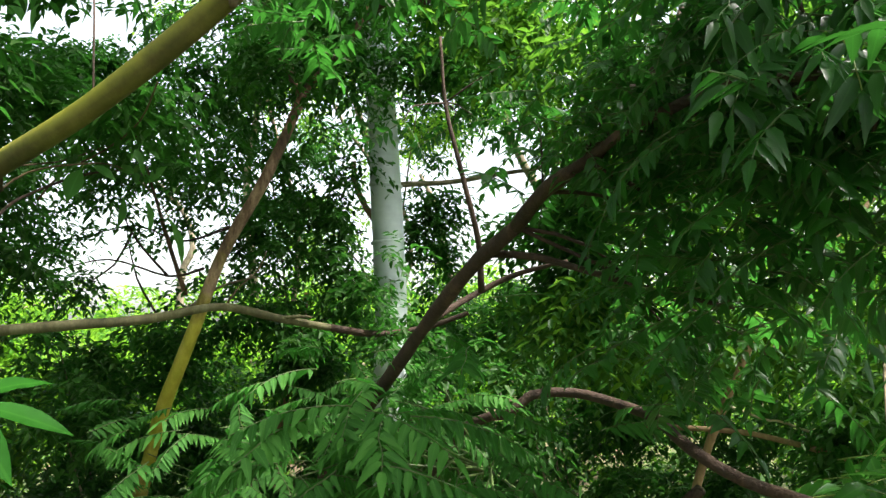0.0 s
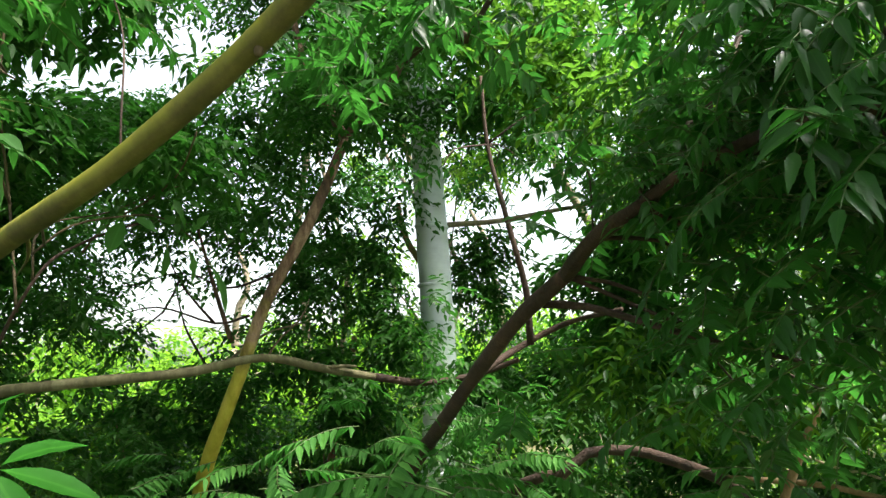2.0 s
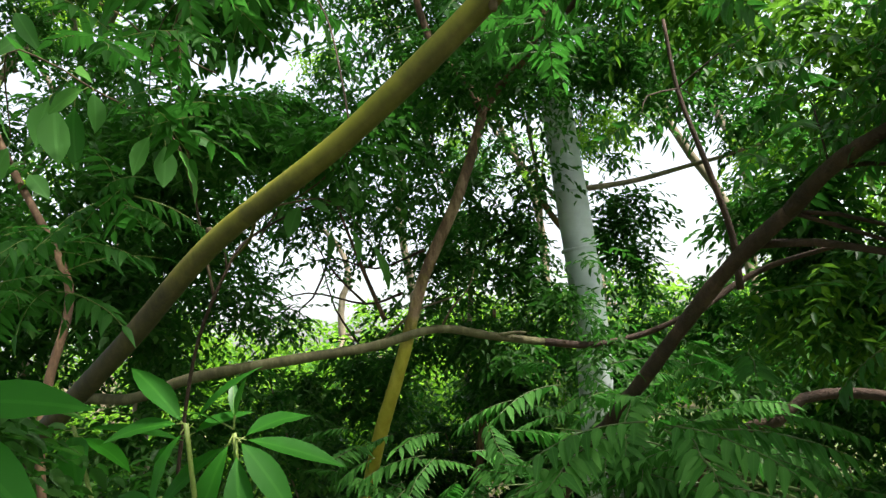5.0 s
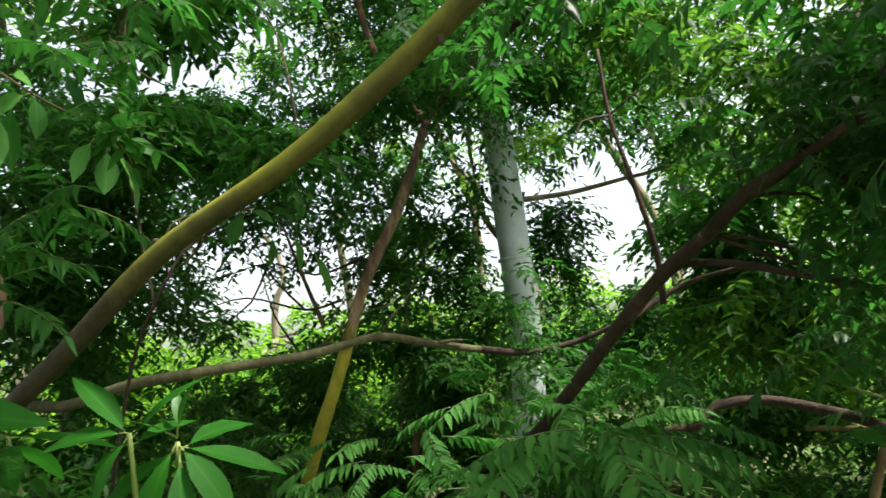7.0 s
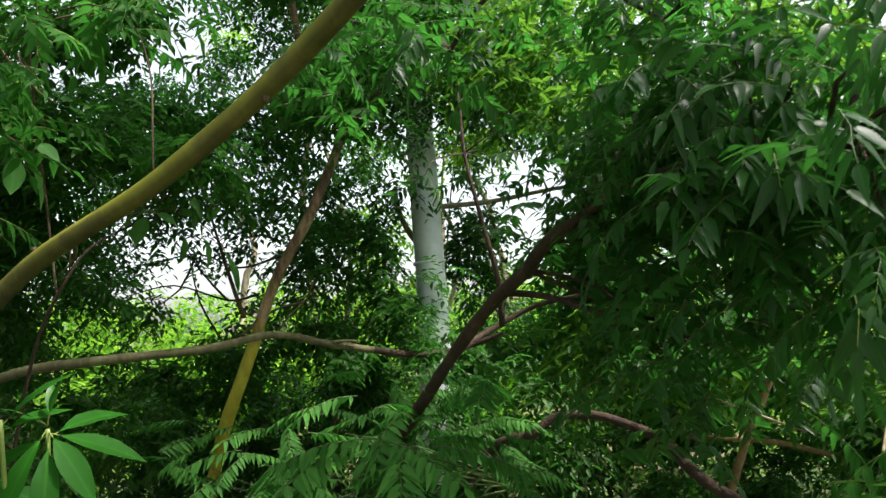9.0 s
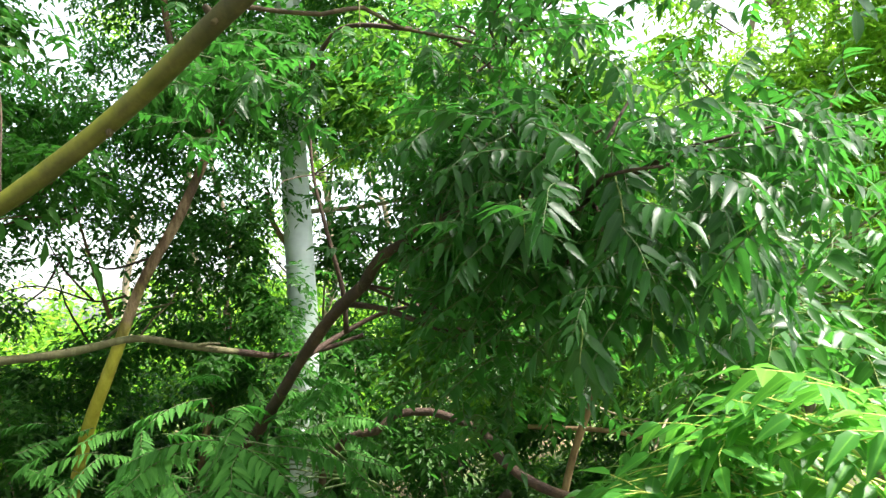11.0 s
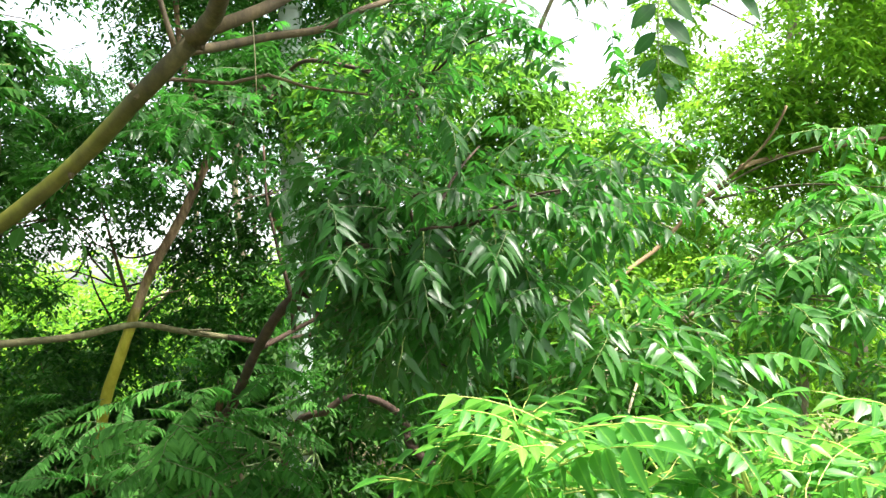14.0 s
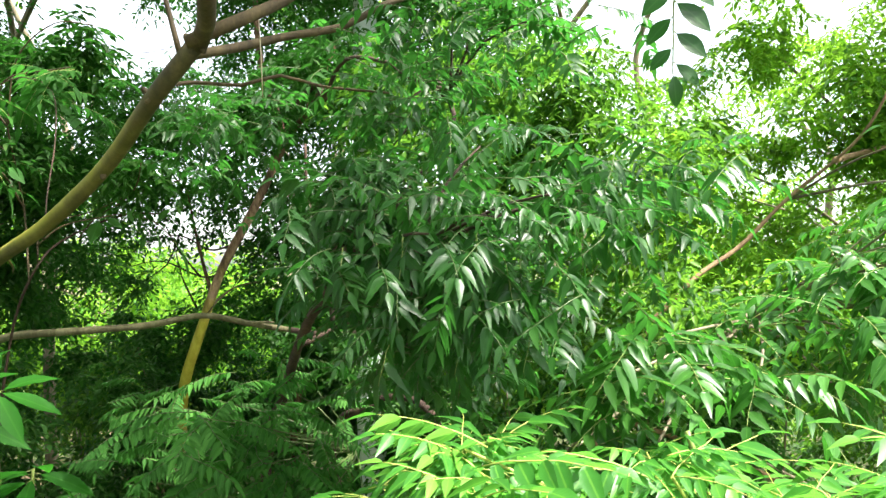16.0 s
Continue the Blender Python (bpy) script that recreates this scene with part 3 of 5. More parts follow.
branch("limb", brown, BARK_ROSE, [(-0.38, 2.25, 2.10), (-0.344, 2.273, 2.166), (-0.274, 2.194, 2.201), (-0.200, 2.114, 2.254), (-0.092, 2.081, 2.446)], 0.015, 0.008, sides=9)
branch("limb", brown, BARK_ROSE, [(-0.82, 2.44, 1.5), (-0.9, 2.5, 1.7), (-1.0, 2.6, 1.95)], 0.009, 0.004, sides=7)
branch("limb", brown, BARK_GREY, [(-0.86, 2.47, 1.42), (-0.7, 2.4, 1.52), (-0.55, 2.35, 1.56)], 0.006, 0.003, sides=6)
BARE = [[(-0.62, 2.28, 1.72), (-0.85, 2.5, 1.68), (-1.05, 2.6, 1.74), (-1.3, 2.7, 1.7)], [(-0.72, 2.33, 1.59), (-0.9, 2.5, 1.56), (-1.15, 2.6, 1.62), (-1.4, 2.7, 1.58)],
        [(-0.9, 2.5, 1.56), (-1.0, 2.5, 1.68), (-1.06, 2.5, 1.8)], [(-0.95, 2.55, 1.4), (-1.05, 2.6, 1.55), (-1.08, 2.6, 1.72)], [(-1.05, 2.6, 1.74), (-1.15, 2.65, 1.6), (-1.3, 2.7, 1.52)]]
for line in BARE:
    branch("bare_twig", brown, BARK_DARK, line, 0.0055, 0.002, sides=5, step=0.06)
leaf_cloud("foliage", brown, LEAF_CANOPY, [
    (-0.55, 2.7, 2.35, 0.3, 0.25, 0.18, 60), (-0.42, 2.12, 2.2, 0.12, 0.06, 0.1, 28), (-0.25, 2.08, 2.18, 0.1, 0.05, 0.06, 16), (-0.52, 2.2, 2.3, 0.1, 0.06, 0.08, 16), (-0.5, 2.12, 1.98, 0.08, 0.05, 0.06, 7), (-0.9, 2.7, 2.15, 0.3, 0.25, 0.2, 75), (-1.25, 2.8, 2.0, 0.25, 0.25, 0.1, 50), (-0.3, 2.5, 2.4, 0.3, 0.2, 0.15, 50)] + [
        (-0.7, 2.6, 1.95, 0.2, 0.2, 0.15, 36), (-1.6, 2.8, 1.72, 0.2, 0.2, 0.14, 50), (-0.45, 2.6, 1.85, 0.15, 0.2, 0.13, 24), (-1.0, 2.6, 1.78, 0.3, 0.2, 0.08, 14),
    (-1.3, 2.7, 1.58, 0.25, 0.2, 0.06, 16), (-1.7, 2.7, 1.9, 0.3, 0.3, 0.25, 80), (-1.9, 2.7, 1.6, 0.3, 0.3, 0.25, 90), (-0.6, 2.5, 1.68, 0.1, 0.1, 0.12, 24), (-0.7, 2.9, 2.9, 0.6, 0.5, 0.4, 200), (-1.06, 2.38, 2.25, 0.14, 0.1, 0.06, 26), (-0.92, 2.42, 2.26, 0.14, 0.1, 0.06, 26), (-0.8, 2.45, 2.27, 0.13, 0.1, 0.06, 22), (-1.2, 2.3, 2.25, 0.12, 0.1, 0.06, 20)] + fringe(1, 20, 2.9, 0.022, 7, 502, (0.8, 1.2)) + fringe(1, 6, 2.9, 0.02, 3, 503, (0.1, 0.7)), 0.031, 12)

# ---- near sapling with the olive limb ----
sap = thing("near_sapling", "near sapling with a smooth olive-yellow limb forking overhead", "tree", (-1.5, 1.25, 0))
LIMB = [(-1.5, 1.25, -0.05), (-1.479, 1.227, 0.691), (-1.379, 1.209, 1.233), (-1.173, 1.2, 1.428), (-0.911, 1.155, 1.612), (-0.703, 1.105, 1.757), (-0.428, 0.987, 1.867), (-0.198, 0.893, 1.991), (0.005, 0.757, 2.106), (0.12, 0.715, 2.19)]
limb = branch("limb", sap, BARK_LIMB, LIMB, 0.023, 0.0155, "smooth olive-brown bark with yellow-green moss, light and shade painted in", sides=18, rough=0.03, swell=0.06)
branch("leader", sap, BARK_SAP, [(0.121, 0.718, 2.187), (0.162, 0.669, 2.207), (0.196, 0.612, 2.218), (0.242, 0.526, 2.282), (0.293, 0.409, 2.539)], 0.0155, 0.01, sides=12)
branch("side_branch", sap, BARK_SAP, [(0.115, 0.690, 2.187), (0.190, 0.712, 2.219), (0.250, 0.772, 2.263), (0.310, 0.833, 2.322), (0.380, 0.945, 2.402), (0.482, 1.035, 2.555)], 0.012, 0.007, sides=10)
branch("side_branch", sap, BARK_SAP, [(0.095, 0.735, 2.175), (0.135, 0.84, 2.205), (0.197, 0.924, 2.237), (0.290, 1.003, 2.267), (0.360, 1.025, 2.306), (0.429, 1.104, 2.352), (0.509, 1.251, 2.446)], 0.0095, 0.005, sides=10)
branch("twig", sap, BARK_SAP, [(0.005, 0.735, 2.098), (0.025, 0.79, 2.135), (0.065, 0.834, 2.142), (0.144, 0.829, 2.133), (0.205, 0.867, 2.153), (0.260, 0.932, 2.139), (0.386, 0.989, 2.126)], 0.0045, 0.0025, sides=7)
branch("twig", sap, BARK_SAP, [(0.085, 0.718, 2.178), (0.063, 0.73, 2.249), (0.049, 0.73, 2.31), (0.02, 0.75, 2.4)], 0.0055, 0.003, sides=7)
branch("twig", sap, BARK_LIMB, [(-0.6, 1.055, 1.80), (-0.66, 1.15, 1.76), (-0.75, 1.25, 1.73)], 0.0035, 0.0015, sides=6)
branch("dry_vine", sap, DEAD_WOOD, [(0.199, 0.795, 2.25), (0.202, 0.791, 2.18), (0.202, 0.79, 2.105)], 0.0012, 0.0009, "dry hanging vine", sides=5)
for f, (dx, dz) in ((9, (-0.012, 0.01)), (9, (0.012, -0.012)), (9, (0.004, 0.016)), (5, (0.0, 0.018)), (7, (0.0, -0.017)), (8, (-0.010, 0.014))):
    x, y, z = LIMB[f]
    branch("knot", limb, BARK_SAP, [(x, y, z), (x + dx, y - 0.006, z + dz), (x + 1.5 * dx, y - 0.008, z + 1.4 * dz)], 0.008, 0.004, sides=8, step=0.008)

# ---- long bough ----
bough_tree = thing("bent_sapling", "sapling off to the side with one long low grey bough", "tree", (-2.1, 2.0, 0))
branch("trunk", bough_tree, BARK_GREY, [(-2.1, 2.0, -0.05), (-2.05, 1.98, 0.8), (-1.95, 1.95, 1.25), (-1.7, 1.925, 1.375)], 0.03, 0.017, sides=12)
BOUGH = [(-1.657, 1.786, 1.434), (-1.441, 1.724, 1.438), (-1.267, 1.659, 1.437), (-1.074, 1.603, 1.479), (-0.917, 1.593, 1.494), (-0.780, 1.631, 1.498), (-0.648, 1.705, 1.499), (-0.506, 1.806, 1.514), (-0.378, 1.890, 1.471), (-0.259, 1.965, 1.435), (-0.138, 2.014, 1.408), (0.000, 2.043, 1.419), (0.122, 2.038, 1.458)]
branch("bough", bough_tree, BARK_BOUGH, BOUGH[:10], 0.015, 0.010, "olive-brown bark with a crook", sides=12)
branch("bough_end", bough_tree, BARK_DARK, BOUGH[9:], 0.011, 0.007, "dark end of the bough", sides=10)
branch("twig", bough_tree, BARK_SAP, [(-0.5, 1.812, 1.513), (-0.47, 1.84, 1.56), (-0.43, 1.88, 1.60), (-0.41, 1.9, 1.65)], 0.0035, 0.0012, sides=6)
branch("twig", bough_tree, BARK_BOUGH, [(-0.38, 1.89, 1.472), (-0.33, 1.9, 1.475), (-0.3, 1.92, 1.47)], 0.006, 0.003, sides=6)
leaf_cloud("foliage", bough_tree, LEAF_CANOPY, [(-0.34, 2.05, 1.41, 0.06, 0.05, 0.04, 14), (-0.1, 2.0, 1.43, 0.08, 0.05, 0.06, 12)], 0.03, 13, sprig=6)

# ---- slim brown stems in the shade ----
slim = thing("slim_trunk", "slim reddish-brown trunk in the shade among leaves", "tree", (-1.40, 1.40, 0), group="slim trunks")
branch("trunk", slim, BARK_ROSE, [(-1.40, 1.40, -0.05), (-1.37, 1.44, 1.2), (-1.349, 1.47, 1.486), (-1.305, 1.521, 1.679), (-1.33, 1.54, 1.8), (-1.5, 1.6, 2.1), (-1.7, 1.65, 2.6)], 0.014, 0.008, sides=10)
slim = thing("slim_trunk", "slim reddish-brown trunk in the shade behind the long bough", "tree", (-0.7, 2.85, 0), group="slim trunks")
branch("trunk", slim, BARK_ROSE, [(-0.7, 2.85, -0.05), (-0.66, 2.88, 0.6), (-0.628, 2.904, 0.9), (-0.542, 2.997, 1.284), (-0.52, 3.03, 1.45)], 0.028, 0.012, sides=10)

SIDE_FRONDS = [frond_mesh("frond", rng, p, L, 0.045, 0.016, dr, hg, (LEAF_GREY, STALK), 58) for p, L, dr, hg in ((6, 0.15, 0.3, 0.3), (7, 0.17, 0.4, 0.4), (5, 0.13, 0.2, 0.3))]
for spot in ((-0.99, 1.13, 1.79, 0.05), (-1.06, 1.1, 1.71, 0.05), (-0.94, 1.2, 1.86, 0.05), (-1.12, 1.15, 1.8, 0.05), (-0.74, 1.17, 2.12, 0.06), (-0.82, 1.2, 2.02, 0.06), (-0.86, 1.12, 2.14, 0.06), (-0.56, 1.25, 2.22, 0.07), (-0.62, 1.2, 2.25, 0.07), (-0.5, 1.28, 2.27, 0.06), (-0.72, 1.17, 2.2, 0.06)):
    hang_fronds(sap, SIDE_FRONDS, [spot], rng, per=8 if spot[2] < 2.1 else 5, down=0.15, spread=1.1, size=(0.7, 1.0), lean=(0.2, -0.1, 0))
branch("twig", sap, BARK_DARK, [(-0.42, 0.985, 1.872), (-0.425, 1.0, 1.93), (-0.47, 1.1, 2.08), (-0.55, 1.2, 2.2), (-0.63, 1.2, 2.24), (-0.72, 1.17, 2.2), (-0.8, 1.17, 2.12), (-0.84, 1.19, 2.0)], 0.0017, 0.001, sides=6)

# ---- broad hanging leaves on the sapling behind the limb ----
def broad_leaf_mesh(name, length, width, mats, wave=0.02, droop=0.3, stalk=0.02):
    blade = leaf_blade((stalk, 0, 0), (1, 0, 0), (0, 1, 0), length, width, 0.22, droop, wave, finer=True)
    me = leafy_mesh(name, [blade], [tube_data([(0, 0, 0), (stalk * 0.5, 0, 0.001), (stalk, 0, 0)], 0.0015, 0.0012, sides=5, step=0.01)])
    for m in mats:
        me.materials.append(m)
    return me


HANG = [broad_leaf_mesh("leaf", 0.14, 0.042, (LEAF_GREY, STALK), 0.03, 0.2), broad_leaf_mesh("leaf", 0.125, 0.05, (LEAF_GREY, STALK), 0.03, 0.35), broad_leaf_mesh("leaf", 0.13, 0.046, (LEAF_GREY, STALK), 0.05, 0.45)]
BROAD = [broad_leaf_mesh("leaf", 0.165, 0.05, (LEAF_BROAD, STALK), 0.02, 0.25), broad_leaf_mesh("leaf", 0.15, 0.05, (LEAF_BROAD, STALK), 0.03, 0.35), broad_leaf_mesh("leaf", 0.175, 0.05, (LEAF_BROAD, STALK), 0.01, 0.15)]
LIME_LEAF = [broad_leaf_mesh("young_leaf", 0.06, 0.016, (LEAF_LIME, STALK), 0.01, 0.2)]


def put_leaf(parent, mesh, at, direction, roll=0.0, size=1.0, name="leaf"):
    ob = new(name, mesh)
    ob.parent = parent
    ob.matrix_local = Matrix.Translation(lay(at) - Vector(base_of(parent))) @ turn_to(direction, roll) @ Matrix.Scale(size, 4)
    return ob


hang_tree = thing("broadleaf_shrub", "broadleaf shrub with long drooping green leaves on thin twigs", "shrub", (-1.25, 1.6, 0))
branch("stem", hang_tree, BARK_DARK, [(-1.25, 1.6, -0.05), (-1.2, 1.58, 0.8), (-1.05, 1.55, 1.45), (-0.91, 1.535, 1.72), (-0.893, 1.7, 1.81), (-0.797, 1.843, 1.865), (-0.738, 1.948, 1.86)], 0.007, 0.003, sides=8)
branch("twig", hang_tree, BARK_SAP, [(-0.91, 1.535, 1.72), (-0.902, 1.56, 1.838), (-0.846, 1.739, 1.883), (-0.734, 1.847, 1.948), (-0.589, 1.958, 1.994)], 0.0028, 0.0015, sides=6)
branch("twig", hang_tree, BARK_SAP, [(-0.93, 1.76, 1.79), (-0.886, 1.79, 1.855), (-0.747, 1.746, 1.911), (-0.631, 1.654, 1.96), (-0.56, 1.58, 2.03)], 0.003, 0.002, sides=6)
branch("twig", hang_tree, BARK_SAP, [(-0.95, 1.54, 1.66), (-1.0, 1.6, 1.9), (-0.95, 1.5, 2.15), (-0.86, 1.4, 2.27), (-0.66, 1.42, 2.3)], 0.0035, 0.002, sides=6)
branch("twig", hang_tree, BARK_SAP, [(-0.93, 1.5, 2.16), (-0.88, 1.35, 2.2), (-0.78, 1.25, 2.1), (-0.72, 1.22, 2.06)], 0.0028, 0.0015, sides=6)
def leaf_to(parent, mesh, base, tip, roll, length):
    """A leaf from its foot to its tip, both in the plan."""
    a, b = lay(base), lay(tip)
    return put_leaf(parent, mesh, base, b - a, roll, (b - a).length / length)


WIDE = [broad_leaf_mesh("leaf", 0.1, 0.056, (LEAF_BACKLIT, STALK), 0.03, 0.2, 0.012), broad_leaf_mesh("leaf", 0.1, 0.047, (LEAF_BACKLIT, STALK), 0.04, 0.3, 0.012), broad_leaf_mesh("leaf", 0.1, 0.034, (LEAF_BACKLIT, STALK), 0.03, 0.25, 0.012)]
for base, tip, k, roll in (
        # long ones against the sky
        ((-1.05, 1.96, 2.45), (-1.03, 2.01, 2.265), 2, 0.3), ((-1.09, 1.98, 2.43), (-1.09, 2.0, 2.29), 2, -0.5), ((-1.01, 2.22, 2.49), (-1.0, 2.22, 2.34), 2, 0.6), ((-0.94, 2.27, 2.47), (-0.89, 2.276, 2.34), 2, 0.2),
        ((-0.87, 2.28, 2.51), (-0.82, 2.28, 2.39), 2, -0.4), ((-1.15, 2.1, 2.46), (-1.17, 2.1, 2.32), 2, 0.8), ((-1.22, 2.0, 2.5), (-1.25, 2.0, 2.35), 1, -0.6), ((-1.38, 2.2, 2.35), (-1.196, 2.25, 2.19), 1, 0.3),
        # pairs on the twigs lower down
        ((-0.985, 1.25, 2.085), (-0.972, 1.239, 2.0), 0, 0.2), ((-1.075, 1.26, 2.08), (-1.094, 1.26, 1.955), 0, -0.2), ((-1.0, 1.26, 2.09), (-1.06, 1.2, 2.05), 1, 0.6), ((-0.97, 1.45, 2.01), (-0.985, 1.456, 1.91), 0, 0.4), ((-0.955, 1.46, 2.0), (-0.9, 1.48, 1.88), 1, -0.2),
        ((-0.99, 1.44, 2.03), (-1.05, 1.42, 1.95), 1, 0.5), ((-0.93, 1.46, 2.03), (-0.86, 1.44, 1.99), 1, 0.7), ((-1.15, 1.35, 2.12), (-1.2, 1.33, 2.02), 0, 0.3), ((-1.1, 1.35, 2.16), (-1.02, 1.33, 2.13), 1, -0.7),
        ((-1.2, 1.3, 2.2), (-1.29, 1.25, 2.15), 0, 0.5), ((-1.22, 1.3, 2.15), (-1.24, 1.28, 2.03), 1, -0.4), ((-1.3, 1.4, 2.05), (-1.36, 1.38, 1.96), 0, 0.3), ((-1.27, 1.4, 1.98), (-1.2, 1.36, 1.93), 1, 0.6),
        # cluster before the bare twigs
        ((-0.758, 1.644, 1.86), (-0.81, 1.653, 1.785), 0, 0.3), ((-0.75, 1.65, 1.862), (-0.69, 1.66, 1.835), 1, 0.8), ((-0.727, 1.9, 1.80), (-0.702, 1.9, 1.705), 0, -0.3), ((-0.72, 1.9, 1.83), (-0.685, 1.92, 1.885), 1, -0.8), ((-0.70, 1.97, 1.76), (-0.655, 2.03, 1.63), 2, 0.2),
        ((-0.795, 1.93, 1.81), (-0.8, 1.93, 1.72), 2, 0.7), ((-0.76, 1.8, 1.87), (-0.7, 1.78, 1.86), 1, 0.9), ((-0.78, 1.7, 1.87), (-0.85, 1.7, 1.86), 1, -0.9)):
    leaf_to(hang_tree, WIDE[k], base, tip, roll, 0.112)
branch("twig", hang_tree, BARK_SAP, [(-0.91, 1.535, 1.78), (-0.85, 1.58, 1.84), (-0.76, 1.64, 1.862), (-0.74, 1.77, 1.868), (-0.725, 1.9, 1.83), (-0.70, 1.98, 1.76)], 0.003, 0.0015, sides=6)
branch("twig", hang_tree, BARK_SAP, [(-0.89, 1.55, 1.80), (-0.8, 1.4, 1.83), (-0.7, 1.22, 1.82), (-0.63, 1.08, 1.80)], 0.003, 0.002, sides=6)
branch("twig", hang_tree, BARK_SAP, [(-1.0, 1.6, 1.9), (-0.96, 1.46, 2.02), (-1.0, 1.27, 2.09), (-1.1, 1.3, 2.16), (-1.2, 1.3, 2.2), (-1.3, 1.4, 2.06)], 0.0028, 0.0015, sides=6)
branch("twig", hang_tree, BARK_SAP, [(-0.95, 1.5, 2.15), (-1.1, 1.8, 2.42), (-1.05, 1.97, 2.46), (-0.95, 2.25, 2.5), (-0.86, 2.28, 2.52)], 0.0028, 0.0015, sides=6)

for i in range(9):
    a = i * 2.4
    x, y, z = rng.uniform(-1.5, -1.2), rng.uniform(1.5, 1.9), rng.uniform(2.15, 2.5)
    put_leaf(hang_tree, HANG[i % 3], (x, y, z), (0.7 * math.cos(a), 0.7 * math.sin(a), -rng.uniform(0.3, 1.1)), rng.uniform(-1.4, 1.4), rng.uniform(0.85, 1.25))
branch("twig", hang_tree, BARK_SAP, [(-0.95, 1.5, 2.15), (-1.05, 1.48, 2.3), (-1.2, 1.45, 2.4)], 0.0028, 0.0015, sides=6)
branch("twig", hang_tree, BARK_SAP, [(-0.95, 1.5, 2.15), (-0.9, 1.5, 2.35), (-0.75, 1.48, 2.44), (-0.6, 1.45, 2.42)], 0.0028, 0.0015, sides=6)
leaf_cloud("foliage", hang_tree, LEAF_CANOPY, [(-0.804, 1.764, 2.41, 0.12, 0.12, 0.06, 40), (-1.05, 1.65, 2.37, 0.14, 0.12, 0.07, 45), (-1.023, 1.706, 2.11, 0.12, 0.12, 0.06, 36),(-1.25, 1.85, 2.0, 0.15, 0.15, 0.1, 50), (-1.45, 1.8, 1.9, 0.15, 0.15, 0.1, 50), (-1.2, 1.9, 1.83, 0.14, 0.14, 0.09, 44), (-1.3, 2.0, 2.12, 0.15, 0.15, 0.1, 44),
    (-1.45, 1.9, 1.75, 0.25, 0.25, 0.2, 50), (-1.4, 2.2, 1.55, 0.25, 0.2, 0.16, 56), (-1.5, 1.8, 2.1, 0.25, 0.25, 0.2, 60), (-1.75, 2.35, 1.5, 0.3, 0.25, 0.25, 64), (-1.0, 1.9, 2.05, 0.2, 0.2, 0.1, 40), (-0.7, 1.75, 2.0, 0.15, 0.15, 0.09, 34),
    (-1.39, 1.77, 1.88, 0.2, 0.2, 0.15, 34), (-1.34, 1.85, 1.68, 0.2, 0.2, 0.12, 36)] + [(-1.2, 1.6, 1.25, 0.25, 0.2, 0.12, 60), (-1.05, 2.1, 1.22, 0.2, 0.15, 0.06, 30), (-1.866, 1.897, 1.811, 0.12, 0.12, 0.10, 50), (-1.728, 1.926, 1.648, 0.12, 0.12, 0.10, 50), (-1.957, 1.980, 2.006, 0.12, 0.12, 0.10, 45), (-1.675, 2.142, 1.675, 0.12, 0.12, 0.10, 30), (-1.743, 1.719, 1.544, 0.12, 0.12, 0.10, 50), (-1.055, 0.904, 1.525, 0.05, 0.05, 0.04, 16), (-0.974, 0.941, 1.544, 0.05, 0.05, 0.04, 14), (-1.112, 0.892, 1.481, 0.05, 0.05, 0.04, 20), (-2.058, 1.857, 1.693, 0.12, 0.12, 0.10, 50)] + fringe(0, 6, 2.4, 0.03, 6, 504, (0.9, 1.3)), 0.037, 16, sprig=8)

# ---- tuft of broad leaves, low ----
tuft = thing("leafy_shoot", "low bright green shoot with whorls of long broad leaves", "shrub", (-0.84, 1.22, 0))
TUFTS = [((-0.98, 1.3, 1.3), 7, 0.95), ((-0.62, 1.12, 1.24), 7, 0.85), ((-1.15, 1.3, 1.45), 6, 1.0), ((-0.88, 1.05, 1.2), 7, 1.0), ((-1.02, 1.0, 1.36), 7, 0.9)]


def shoot_to(x, y, z):
    return branch("stem", tuft, STALK, [(-0.84 + (x + 0.84) * 0.2, 1.22 + (y - 1.22) * 0.2, -0.02), (-0.84 + (x + 0.84) * 0.6, 1.22 + (y - 1.22) * 0.7, 0.7), (x, y, z)], 0.007, 0.004, sides=7)


for (x, y, z), n, s in TUFTS:
    shoot = shoot_to(x, y, z)
    for i in range(n):
        a = i * 2.4 + x * 7
        d = (math.cos(a), math.sin(a) - 0.2, rng.uniform(-0.45, 0.3))
        put_leaf(shoot, rng.choice(BROAD), (x, y, z - 0.012 * i * 0.4), d, 0.5 * d[0] + rng.uniform(-0.3, 0.3), s * rng.uniform(0.9, 1.2))
# the three whorls that stand clear
for (x, y, z), size, turns in (
        ((-0.759, 1.058, 1.484), 0.85, ((-1, 0.0, 0.05), (-0.5, -0.3, -0.7), (-0.5, 0.2, 0.5), (0.4, 0.2, 0.5), (-0.8, 0.5, -0.2), (0.2, 0.8, 0.2))),
        ((-0.714, 1.119, 1.45), 1.0, ((-0.3, -0.5, -0.8), (0.75, -0.3, -0.65), (0.8, 0.15, -0.2), (-0.85, -0.2, -0.45), (0.4, 0.6, 0.3), (0.25, -0.5, -0.9))),
        ((-0.70, 0.57, 1.615), 0.85, ((0.9, -0.1, 0.05), (0.8, -0.2, -0.5), (0.6, -0.3, -0.8), (-0.5, 0.3, 0.2), (-0.2, -0.3, -0.9), (0.3, 0.8, 0.1)))):
    shoot = shoot_to(x, y, z)
    for i, d in enumerate(turns):
        put_leaf(shoot, BROAD[i % 3], (x, y, z - 0.004 * i), d, 0.75 * d[0] + rng.uniform(-0.2, 0.2), size * rng.uniform(0.92, 1.08))
